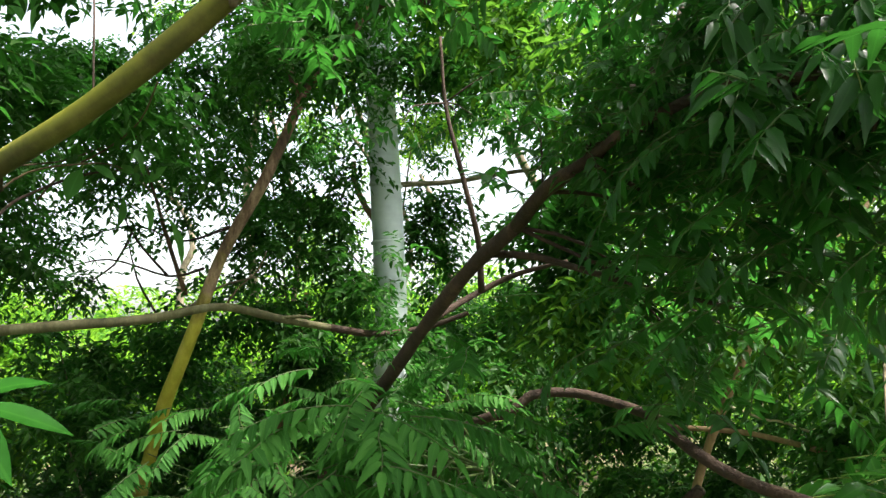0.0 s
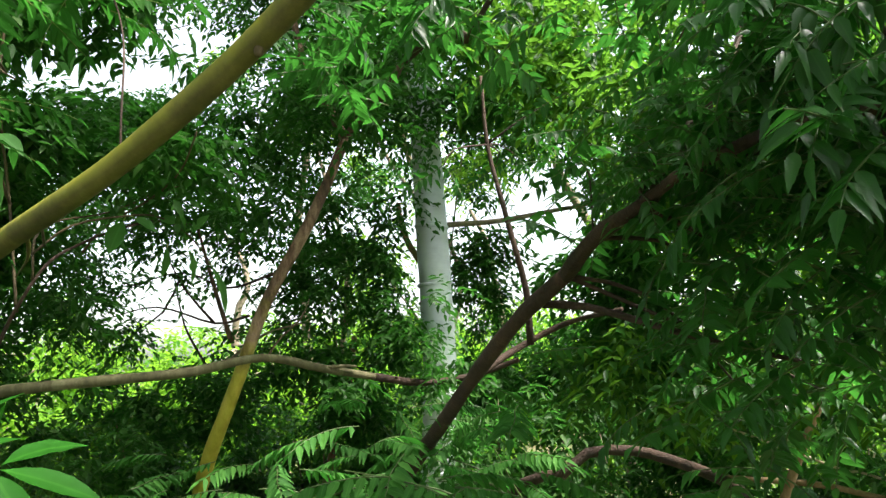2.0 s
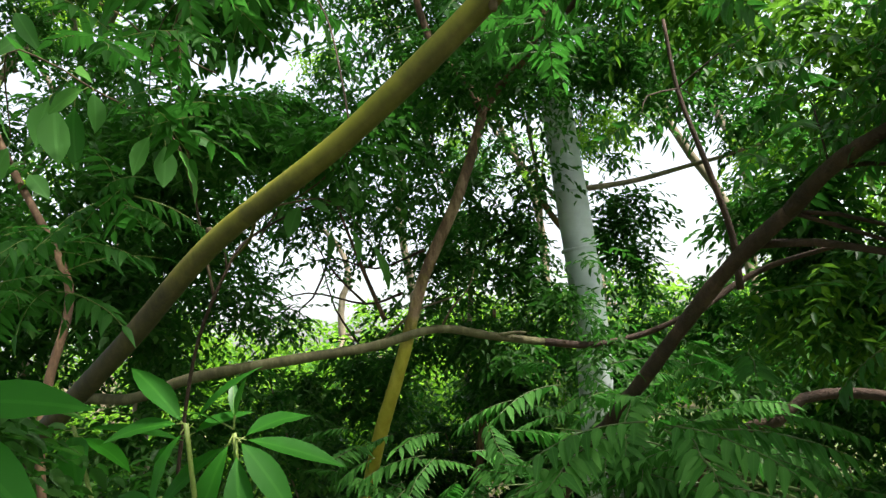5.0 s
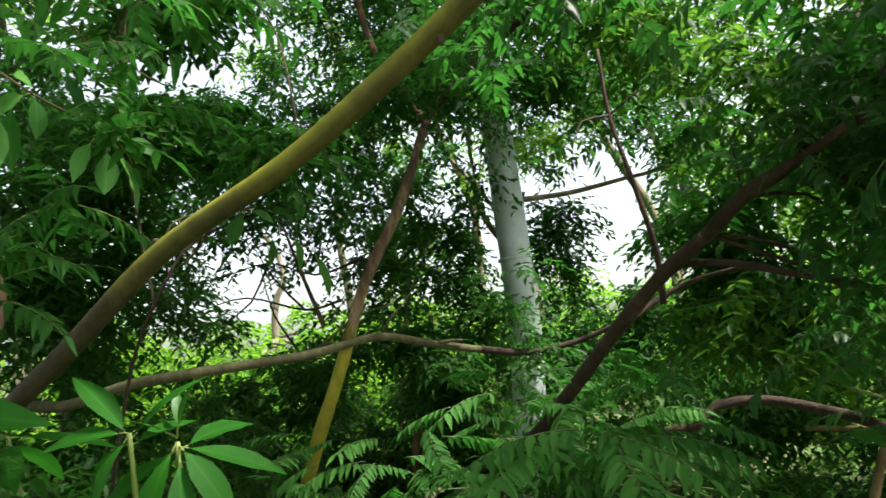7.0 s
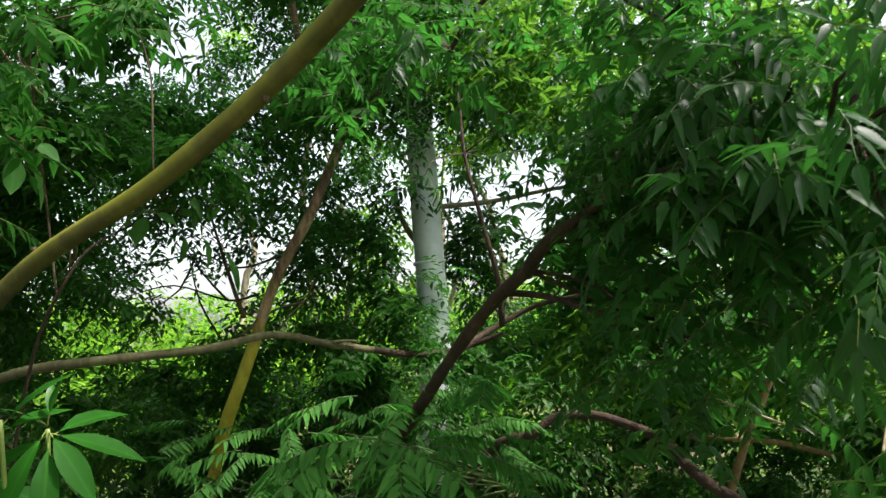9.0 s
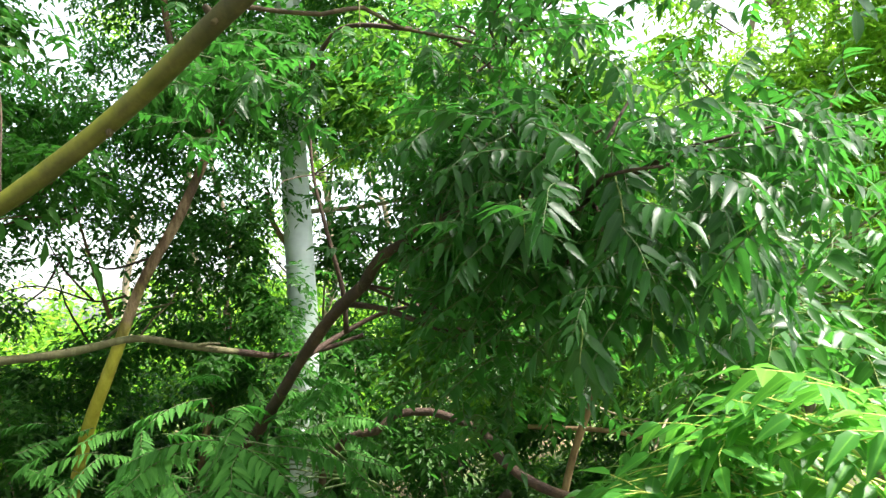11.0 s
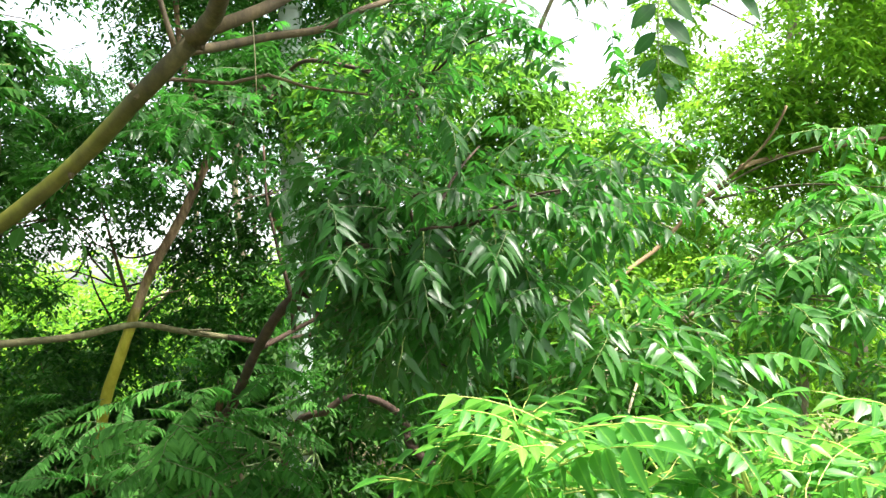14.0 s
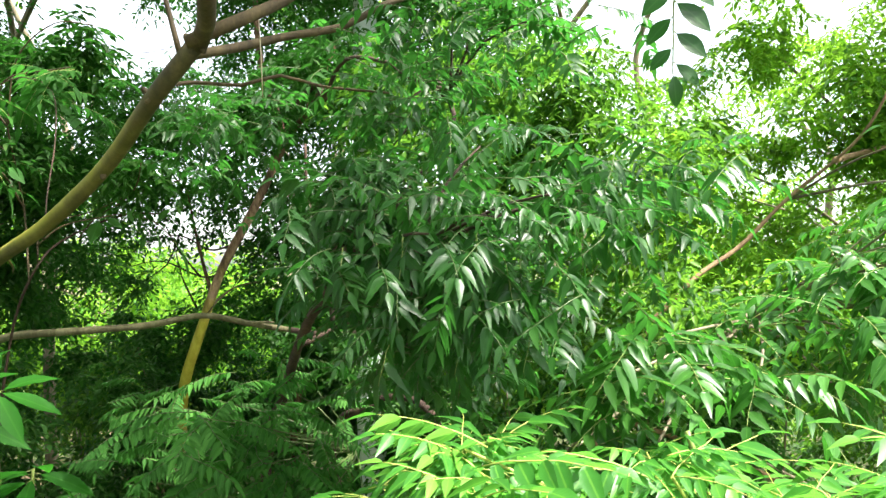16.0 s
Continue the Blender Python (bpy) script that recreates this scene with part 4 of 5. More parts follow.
for d in ((-0.6, -0.3, 0.45), (0.25, -0.1, 1), (-0.1, 0.3, 1)):
    put_leaf(tuft, LIME_LEAF[0], (-0.714, 1.119, 1.456), d, 0.2, 1.1, "young_leaf")

# ---- dark tree: the forked stem and its hanging fronds ----
DARK_FRONDS = [frond_mesh("frond", rng, p, L, 0.045, 0.0145, dr, hg, (LEAF_DARK, STALK_DARK), 54) for p, L, dr, hg in ((5, 0.14, 0.3, 0.45), (6, 0.15, 0.5, 0.6), (5, 0.14, 0.1, 0.3), (6, 0.15, 0.6, 0.65), (4, 0.11, 0.3, 0.4), (5, 0.14, 0.2, 0.5))]
PENDANT = [frond_mesh("frond", rng, p, L, 0.055, 0.0145, dr, hg, (LEAF_DARK, STALK), 36) for p, L, dr, hg in ((3, 0.065, 0.1, 0.15), (4, 0.085, 0.1, 0.2), (3, 0.07, 0.2, 0.25))]
dark = thing("dark_tree", "small tree, dark red-brown forked stem with hanging glossy dark green fronds", "tree", (-0.42, 1.95, 0))
STEM = [(-0.420, 1.950, -0.050), (-0.375, 1.878, 0.600), (-0.241, 1.718, 1.121), (-0.112, 1.541, 1.322), (-0.053, 1.452, 1.409), (0.023, 1.342, 1.522), (0.100, 1.256, 1.623), (0.173, 1.185, 1.692), (0.205, 1.091, 1.743), (0.254, 1.001, 1.781), (0.295, 0.911, 1.816), (0.315, 0.829, 1.821), (0.350, 0.754, 1.833), (0.417, 0.711, 1.831), (0.495, 0.708, 1.828)]
branch("stem", dark, BARK_DARK, STEM[:8], 0.0245, 0.012, "dark red-brown rough bark", sides=16, rough=0.22, swell=0.28, step=0.02)
branch("upper_stem", dark, BARK_DARK, STEM[7:], 0.0118, 0.004, sides=10, rough=0.2, swell=0.3, step=0.02)
branch("side_branch", dark, BARK_DARK, [(0.122, 1.342, 1.572), (0.119, 1.336, 1.664), (0.099, 1.328, 1.757), (0.083, 1.335, 1.829), (0.063, 1.349, 1.928), (0.057, 1.365, 2.055)], 0.0065, 0.003, "thin upright shoot", sides=8)
branch("side_branch", dark, BARK_DARK, [(0.137, 1.248, 1.647), (0.207, 1.192, 1.642), (0.290, 1.127, 1.616), (0.375, 1.075, 1.590), (0.466, 1.023, 1.568)], 0.007, 0.003, sides=8)
branch("side_branch", dark, BARK_DARK, [(0.020, 1.345, 1.518), (0.095, 1.45, 1.55), (0.193, 1.465, 1.595), (0.284, 1.350, 1.627)], 0.008, 0.004, sides=8)
branch("side_branch", dark, BARK_DARK, [(0.03, 1.6, 2.2), (-0.019, 1.671, 2.25), (-0.12, 1.74, 2.2)], 0.012, 0.007, sides=8)
branch("side_branch", dark, BARK_DARK, [(0.27, 0.989, 1.785), (0.4, 1.15, 1.95), (0.475, 1.25, 2.1), (0.38, 1.299, 2.204), (0.268, 1.408, 2.262), (0.125, 1.517, 2.291), (0.03, 1.6, 2.2)], 0.005, 0.006, sides=8)
D1 = [(0.36, 1.023, 1.886, 0.07), (0.41, 1.035, 1.803, 0.09), (0.481, 0.991, 1.86, 0.1), (0.39, 1.133, 1.672, 0.08), (0.477, 1.094, 1.632, 0.1), (0.42, 1.2, 1.52, 0.08), (0.55, 1.147, 1.5, 0.1), (0.34, 1.122, 1.82, 0.04), (0.6, 0.95, 1.75, 0.1), (0.42, 0.95, 1.95, 0.08), (0.35, 1.15, 2.03, 0.08)]
D2 = [(0.44, 0.66, 1.90, 0.08), (0.5, 0.6, 1.921, 0.08), (0.552, 0.539, 1.87, 0.08), (0.65, 0.56, 1.89, 0.08), (0.761, 0.598, 1.925, 0.08), (0.8, 0.75, 1.93, 0.07), (0.506, 0.62, 1.77, 0.08), (0.676, 0.62, 1.79, 0.08), (0.6, 0.75, 2.0, 0.09), (0.58, 0.75, 1.68, 0.08), (0.9, 0.85, 1.93, 0.09), (0.45, 0.75, 1.8, 0.1), (0.47, 0.66, 1.82, 0.07), (0.48, 0.74, 1.72, 0.08), (0.41, 0.74, 1.95, 0.05)]
D3 = [(0.425, 0.85, 2.16, 0.1), (0.55, 0.95, 2.2, 0.12), (0.683, 0.97, 2.25, 0.12), (0.5, 1.1, 2.3, 0.12), (0.33, 1.25, 2.22, 0.12), (0.4, 1.1, 2.12, 0.1)]
SMALL_FRONDS = [frond_mesh("frond", rng, p, L, 0.028, 0.0108, dr, hg, (LEAF_DARK, STALK_DARK)) for p, L, dr, hg in ((6, 0.12, 0.3, 0.3), (7, 0.13, 0.5, 0.45), (6, 0.12, 0.1, 0.2), (6, 0.13, 0.2, 0.3))]
joined_fronds(dark, SMALL_FRONDS, D1, rng, 22, 1.6)
joined_fronds(dark, SMALL_FRONDS, [(0.185, 1.16, 1.87, 0.04), (0.19, 1.16, 1.80, 0.04), (0.2, 1.17, 1.74, 0.04), (0.21, 1.12, 1.93, 0.04)], rng, 3, 0.8)
D4 = [(0.37, 0.99, 1.79, 0.04), (0.39, 0.88, 1.80, 0.05), (0.4, 0.8, 1.79, 0.06), (0.41, 0.9, 1.7, 0.08), (0.41, 1.0, 1.68, 0.06), (0.42, 0.85, 1.85, 0.08), (0.4, 1.0, 1.55, 0.1), (0.55, 1.0, 1.58, 0.1)]
joined_fronds(dark, SMALL_FRONDS, D4, rng, 17, 1.5)
joined_fronds(dark, SMALL_FRONDS, [(0.265, 0.97, 1.835, 0.03), (0.34, 0.8, 1.88, 0.04), (0.30, 0.89, 1.86, 0.035), (0.29, 0.95, 1.90, 0.03), (0.33, 0.82, 1.83, 0.04), (0.31, 0.86, 1.9, 0.03)], rng, 13, 1.4, size=(0.5, 0.8))
hang_fronds(dark, DARK_FRONDS, D2, rng, per=15, down=0.2, spread=1.4, size=(0.5, 0.9), lean=(0, -0.18, -0.15))
joined_fronds(dark, SMALL_FRONDS, D3, rng, 24, 1.5)
# fronds that hang free below the near rim of the crown
for i in range(9):
    x = 0.40 + 0.036 * i
    p = lay((x, 0.62 + 0.05 * math.sin(i * 1.7), 1.845 + 0.03 * math.sin(i * 2.3) - 0.12 * (i % 3 == 2)))
    ob = new("frond", PENDANT[i % 3])
    ob.parent = dark
    ob.matrix_local = Matrix.Translation(p - Vector(base_of(dark))) @ turn_to((0.25 * math.sin(i * 2.1), -0.35, -1)) @ Matrix.Scale(0.9 + 0.2 * math.sin(i * 1.3) ** 2, 4)
joined_fronds(dark, SMALL_FRONDS, [(0.33, 0.76, 1.95, 0.03), (-0.13, 1.12, 2.07, 0.08), (-0.02, 1.05, 2.1, 0.08), (-0.256, 1.44, 2.16, 0.09), (-0.1, 1.4, 2.2, 0.1), (0.05, 1.1, 2.08, 0.05)], rng, 13, 1.3)
joined_fronds(dark, SMALL_FRONDS, [(x, y + 0.13, z - 0.02, r) for x, y, z, r in D2], rng, 12, 1.6, size=(0.75, 1.2))
twigs_to(dark, BARK_DARK, STEM[6:] + [(0.475, 1.191, 2.153), (0.268, 1.408, 2.262)], D1 + D2 + D3, rng)

# these clumps carry painted sun flecks; the next ones the darker copy
leaf_cloud("foliage", dark, LEAF_SUNFLECKED, [
    (0.3, 1.75, 2.3, 0.25, 0.2, 0.16, 90), (0.6, 1.7, 2.2, 0.25, 0.2, 0.2, 110), (0.85, 1.6, 2.05, 0.25, 0.2, 0.2, 110), (0.75, 1.7, 1.8, 0.22, 0.2, 0.2, 100), (0.55, 1.6, 1.95, 0.16, 0.2, 0.15, 70), (0.9, 1.6, 1.6, 0.25, 0.2, 0.2, 100),
    (0.6, 1.6, 1.5, 0.2, 0.2, 0.12, 70), (0.35, 1.65, 1.5, 0.14, 0.15, 0.08, 36), (0.2, 1.6, 2.13, 0.12, 0.12, 0.06, 26), (0.33, 1.6, 2.05, 0.1, 0.1, 0.06, 22)], 0.031, 15)

leaf_cloud("foliage", dark, LEAF_CANOPY, [(0.531, 2.690, 2.025, 0.13, 0.13, 0.1, 40), (0.433, 2.770, 2.178, 0.13, 0.13, 0.1, 40), (0.570, 2.494, 1.859, 0.13, 0.13, 0.1, 40), (0.559, 2.797, 2.224, 0.13, 0.13, 0.1, 40), (0.05, 1.7, 2.3, 0.2, 0.2, 0.12, 26), (-0.15, 1.8, 2.35, 0.2, 0.2, 0.1, 20)] + [(0.324, 1.900, 1.690, 0.1, 0.1, 0.09, 45), (0.352, 1.855, 1.589, 0.1, 0.1, 0.09, 45), (0.323, 1.954, 1.500, 0.1, 0.1, 0.09, 45), (0.400, 1.808, 1.721, 0.1, 0.1, 0.09, 45), (0.430, 1.763, 1.625, 0.1, 0.1, 0.09, 45), (0.407, 1.763, 1.522, 0.1, 0.1, 0.09, 45)], 0.031, 17)

for x, y, z in ((0.119, 1.5, 1.93), (0.07, 1.5, 1.9), (-0.01, 1.25, 1.88), (0.2, 1.15, 1.86), (0.2, 1.3, 2.0)):
    for k in range(2):
        ob = new("frond", SMALL_FRONDS[(k + int(100 * x)) % 4])
        ob.parent = dark
        ob.matrix_local = Matrix.Translation(lay((x, y, z)) - Vector(base_of(dark))) @ turn_to((-0.8 + k, 0.2 - 0.3 * k, -0.35), 0.9 * (-1) ** k) @ Matrix.Scale(0.75, 4)
twigs_to(dark, BARK_DARK, [(0.063, 1.349, 1.928), (0.057, 1.365, 2.055), (0.205, 1.091, 1.743)], [(0.119, 1.5, 1.93), (0.07, 1.5, 1.9), (-0.01, 1.25, 1.88), (0.2, 1.15, 1.86), (0.2, 1.3, 2.0)], rng, 0.002)

# ---- low shrub: arching branch and feathery fronds ----
rng = random.Random(31)
FERN_FRONDS = [frond_mesh("frond", rng, p, L, 0.036, 0.0125, dr, hg, (LEAF_FERN, STALK_DARK), 62) for p, L, dr, hg in ((10, 0.14, 0.25, 0.3), (11, 0.16, 0.35, 0.4), (9, 0.13, 0.1, 0.25), (10, 0.15, 0.45, 0.5))]
low = thing("feathery_shrub", "low shrub with arching dark branch and layered feathery green fronds", "shrub", (0.25, 1.7, 0))
branch("arching_branch", low, BARK_DARK, [(0.200, 1.800, -0.050), (0.042, 1.716, 0.720), (0.022, 1.576, 1.130), (0.100, 1.475, 1.291), (0.175, 1.437, 1.318), (0.223, 1.440, 1.356), (0.304, 1.418, 1.363), (0.370, 1.344, 1.358), (0.417, 1.235, 1.354), (0.432, 1.131, 1.338), (0.494, 1.066, 1.304), (0.615, 0.971, 1.273), (0.746, 0.865, 1.181)], 0.012, 0.009, "dark brown arching branch", sides=12)
branch("arching_branch", low, BARK_DARK, [(0.5, 1.5, -0.05), (0.42, 1.38, 0.7), (0.36, 1.2, 1.1), (0.39, 1.15, 1.2), (0.44, 1.1, 1.28)], 0.014, 0.009, sides=10)
L1 = [(-0.219, 1.35, 1.36, 0.1), (-0.12, 1.2, 1.33, 0.1), (-0.019, 1.25, 1.36, 0.1), (0.115, 1.15, 1.32, 0.1), (-0.181, 1.08, 1.32, 0.1), (0.0, 1.05, 1.3, 0.1), (-0.35, 1.3, 1.28, 0.12), (-0.3, 1.5, 1.3, 0.12), (-0.1, 1.5, 1.35, 0.1), (0.05, 1.4, 1.38, 0.08), (0.2, 1.1, 1.25, 0.1)] + [(-0.45, 1.55, 1.2, 0.12), (-0.6, 1.6, 1.18, 0.12), (-0.25, 1.2, 1.18, 0.12), (0.05, 1.0, 1.18, 0.12), (-0.5, 1.4, 1.1, 0.12), (0.3, 1.0, 1.12, 0.1), (-0.7, 1.8, 1.15, 0.12), (0.06, 1.12, 1.28, 0.07), (0.1, 1.2, 1.2, 0.08), (0.0, 1.25, 1.27, 0.08), (0.16, 1.06, 1.2, 0.08)]
hang_fronds(low, FERN_FRONDS, L1, rng, per=9, down=0.1, size=(0.65, 1.1), tilt=0.6, spread=1.5, lean=(0, -0.15, -0.1))
for at, d in (((-0.08, 0.98, 1.452), (-1, -0.45, 0.0)), ((-0.06, 0.96, 1.45), (0.7, -0.6, -0.12)), ((-0.04, 0.97, 1.44), (0.1, -1, -0.1)), ((-0.12, 1.0, 1.435), (-0.6, -0.9, -0.1)), ((0.0, 1.0, 1.43), (1, -0.2, -0.1))):
    ob = new("frond", FERN_FRONDS[1])
    ob.parent = low
    ob.matrix_local = Matrix.Translation(lay(at) - Vector(base_of(low))) @ turn_to(d) @ Matrix.Scale(1.05, 4)
L1.append((-0.06, 0.98, 1.44, 0.05))
twigs_to(low, STALK_DARK, [(0.13, 1.6, 0.8), (0.14, 1.45, 1.2), (0.05, 1.5, 0.9)], L1, rng, 0.0028)

# ---- bright shoots, low and near ----
rng = random.Random(23)
LIME_FRONDS = [frond_mesh("frond", rng, p, L, 0.050, 0.0205, dr, hg, (LEAF_LIME, STALK_LIME), 55) for p, L, dr, hg in ((4, 0.14, 0.3, 0.3), (4, 0.15, 0.45, 0.5), (3, 0.11, 0.15, 0.25), (5, 0.16, 0.3, 0.45))]
lime = thing("young_shoots", "bright lime-green young shoots with feathered leaves", "shrub", (0.95, 0.35, 0))
S1 = [(0.625, 0.39, 1.62, 0.03), (0.61, 0.43, 1.58, 0.04), (0.63, 0.33, 1.64, 0.05), (0.66, 0.22, 1.63, 0.05), (0.844, 0.242, 1.69, 0.05), (0.525, 0.46, 1.505, 0.03), (0.570, 0.450, 1.49, 0.05), (0.590, 0.495, 1.526, 0.06), (0.590, 0.500, 1.52, 0.05), (0.627, 0.519, 1.563, 0.06), (0.662, 0.638, 1.457, 0.06), (0.605, 0.686, 1.395, 0.06), (0.784, 0.735, 1.478, 0.07), (0.87, 0.786, 1.51, 0.07), (0.95, 0.75, 1.5, 0.07), (0.74, 0.27, 1.61, 0.05), (0.79, 0.26, 1.59, 0.06)] + [(0.885, 0.33, 1.64, 0.07), (0.81, 0.22, 1.60, 0.06), (0.93, 0.27, 1.62, 0.07), (1.02, 0.28, 1.61, 0.07), (1.1, 0.36, 1.63, 0.08), (0.8, 0.34, 1.58, 0.07), (1.0, 0.45, 1.58, 0.08), (1.2, 0.45, 1.62, 0.09), (1.25, 0.6, 1.58, 0.1), (0.85, 0.45, 1.54, 0.08), (0.8, 0.42, 1.50, 0.08), (1.1, 0.6, 1.5, 0.1), (1.35, 0.35, 1.6, 0.1)]
S1 = [(x, y, z - 0.035 * (x > 0.7), r) for x, y, z, r in S1]
hang_fronds(lime, LIME_FRONDS, S1, rng, per=10, down=-0.05, size=(0.5, 0.92))
twigs_to(lime, STALK_LIME, [(0.95, 0.38, 0.9), (0.9, 0.36, 1.2), (1.0, 0.4, 1.3)], S1, rng)
branch("stem", lime, STALK, [(0.95, 0.35, -0.05), (0.95, 0.38, 0.9), (0.92, 0.37, 1.25), (0.884, 0.33, 1.6), (0.87, 0.33, 1.67)], 0.008, 0.003, sides=7)

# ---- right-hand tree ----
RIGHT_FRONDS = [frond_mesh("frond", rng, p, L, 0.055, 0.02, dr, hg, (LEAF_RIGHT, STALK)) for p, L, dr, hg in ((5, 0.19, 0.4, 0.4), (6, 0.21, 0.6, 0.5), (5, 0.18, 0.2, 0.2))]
right = thing("tan_branched_tree", "tree with tan branches and bright green feathery crown", "tree", (0.75, 2.2, 0))
branch("stem", right, BARK_TAN, [(0.750, 2.200, -0.050), (0.754, 2.137, 0.700), (0.916, 2.076, 1.299), (1.121, 2.090, 1.577), (1.309, 2.187, 1.701), (1.460, 2.192, 1.860), (1.588, 2.123, 1.986), (1.645, 2.07, 2.06), (1.68, 2.04, 2.13), (1.70, 2.02, 2.19)], 0.0205, 0.004, "tan smooth bark", sides=12)
branch("side_branch", right, BARK_TAN, [(1.588, 2.123, 1.986), (1.735, 2.36, 2.01), (1.882, 2.396, 2.039), (2.062, 2.277, 2.067), (2.283, 2.264, 2.102)], 0.012, 0.006, sides=8)
branch("side_branch", right, BARK_GREY, [(0.953, 2.023, 1.328), (1.104, 1.731, 1.458), (1.235, 1.742, 1.503), (1.398, 1.810, 1.545), (1.534, 1.895, 1.595)], 0.009, 0.005, sides=8)
# the nearest clumps stand for dark_tree's outer fronds, sunlight put into their colour
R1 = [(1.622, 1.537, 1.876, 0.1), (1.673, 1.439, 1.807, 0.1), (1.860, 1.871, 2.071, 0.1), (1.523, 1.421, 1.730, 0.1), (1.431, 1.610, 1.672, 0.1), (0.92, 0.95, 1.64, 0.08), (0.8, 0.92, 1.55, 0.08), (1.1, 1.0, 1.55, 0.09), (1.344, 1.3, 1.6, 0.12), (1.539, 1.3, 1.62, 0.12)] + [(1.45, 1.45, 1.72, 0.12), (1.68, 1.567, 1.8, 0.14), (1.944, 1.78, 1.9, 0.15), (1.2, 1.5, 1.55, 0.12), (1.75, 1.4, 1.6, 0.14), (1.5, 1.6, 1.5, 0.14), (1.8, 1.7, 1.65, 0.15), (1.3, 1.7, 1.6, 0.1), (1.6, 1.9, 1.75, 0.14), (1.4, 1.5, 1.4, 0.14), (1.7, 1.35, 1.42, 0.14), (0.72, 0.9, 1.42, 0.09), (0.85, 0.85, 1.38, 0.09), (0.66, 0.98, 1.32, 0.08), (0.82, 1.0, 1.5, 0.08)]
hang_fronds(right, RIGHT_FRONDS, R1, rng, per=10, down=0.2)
twigs_to(right, BARK_GREY, [(1.187, 2.265, 1.594), (1.522, 2.40, 1.855), (1.319, 2.018, 1.475)], R1, rng, 0.006)
leaf_cloud("foliage", right, LEAF_CANOPY_LIT, [(1.3, 2.7, 1.7, 0.35, 0.3, 0.25, 170), (1.75, 2.6, 2.25, 0.3, 0.3, 0.2, 130), (2.1, 2.5, 2.45, 0.35, 0.3, 0.3, 200), (2.1, 2.6, 2.0, 0.35, 0.3, 0.25, 180), (1.35, 2.8, 2.1, 0.25, 0.25, 0.15, 80),
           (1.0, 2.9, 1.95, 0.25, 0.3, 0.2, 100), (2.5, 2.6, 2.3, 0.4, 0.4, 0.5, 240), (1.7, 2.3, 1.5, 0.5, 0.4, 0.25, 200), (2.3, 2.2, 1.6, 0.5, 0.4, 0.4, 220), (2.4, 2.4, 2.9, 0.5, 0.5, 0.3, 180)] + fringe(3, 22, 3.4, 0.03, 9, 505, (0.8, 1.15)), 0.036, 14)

# ---- sprig that hangs from overhead ----
over = thing("overhanging_branch", "overhead branch with a hanging sprig of oval dark leaves", "branch", (1.6, 0.95, 0))
branch("stem", over, BARK_GREY, [(1.6, 0.95, -0.05), (1.62, 0.95, 1.2), (1.55, 0.9, 2.3), (1.3, 0.87, 2.5), (1.07, 0.79, 2.42), (0.9, 0.76, 2.36)], 0.022, 0.005, sides=9)
sprig = branch("twig", over, STALK, [(0.92, 0.757, 2.362), (0.906, 0.73, 2.22), (0.904, 0.722, 2.14), (0.903, 0.72, 2.10)], 0.002, 0.001, sides=5)
sprig2 = branch("twig", over, STALK, [(1.07, 0.79, 2.42), (1.05, 0.785, 2.33), (1.045, 0.785, 2.28)], 0.002, 0.001, sides=5)
OVAL = [broad_leaf_mesh("leaf", 0.075, 0.036, (LEAF_DARK, STALK), 0.01, 0.15, 0.006), broad_leaf_mesh("leaf", 0.062, 0.031, (LEAF_DARK, STALK), 0.01, 0.2, 0.006)]
for i in range(9):
    z = 2.30 - 0.023 * i
    put_leaf(sprig, OVAL[i % 2], (0.905, 0.724, z), ((-1) ** i * 0.8, -0.2 + 0.1 * (i % 3), -0.7), (-1) ** i * 1.2, 1.15 - 0.06 * i)
put_leaf(sprig, OVAL[1], (0.903, 0.72, 2.10), (0.15, 0, -1), 1.3, 0.8)
for i in range(7):
    put_leaf(sprig2, OVAL[i % 2], (1.047, 0.787, 2.39 - 0.02 * i), ((-1) ** i * 0.8, 0.1, -0.7), (-1) ** i * 1.1, 1.05)
for i in range(8):
    put_leaf(over, OVAL[i % 2], (0.87 + 0.045 * i, 0.765, 2.36 + 0.01 * i), ((-1) ** i * 0.6, 0.3 - 0.1 * i, -0.8), (-1) ** i * 1.0, 1.1)
# straight dark line overhead, cable-like, modelled as a branch of this tree
branch("side_branch", over, BARK_DARK, [(1.3, 0.87, 2.5), (1.05, 1.6, 2.62), (0.975, 2.481, 2.73), (1.244, 2.872, 2.889), (1.521, 3.256, 2.996), (2.003, 4.093, 3.123), (2.733, 4.726, 3.011)], 0.009, 0.006, "thin dark line like a cable, modelled as a bare branch", sides=7)

# unseen upper stem and crown, added to keep sun off the dark fronds
branch("stem", over, BARK_GREY, [(1.55, 0.9, 2.3), (1.6, 0.7, 3.0), (1.55, 0.4, 3.9)], 0.016, 0.008, sides=8)
leaf_cloud("foliage", over, LEAF_CANOPY, [(1.36, 0.4, 4.0, 0.3, 0.3, 0.2, 40), (1.05, 0.65, 4.1, 0.3, 0.3, 0.2, 30)], 0.06, 18)

# ---- fallen sticks ----
stick = thing("fallen_pole", "tan dead pole lying aslant in the undergrowth", "pole", (1.3, 1.9, 0.9))
branch("shaft", stick, BARK_TAN, [(0.697, 2.329, 1.045), (0.933, 2.213, 1.053), (1.051, 2.134, 1.043), (1.203, 2.051, 1.008), (1.495, 1.891, 0.922), (2.561, 1.293, 0.484), (3.327, 0.894, 0.124)], 0.0085, 0.012, sides=9)
stick2 = thing("fallen_stick", "thin bleached dead stick lying aslant in the undergrowth", "stick", (1.1, 2.0, 1.0))
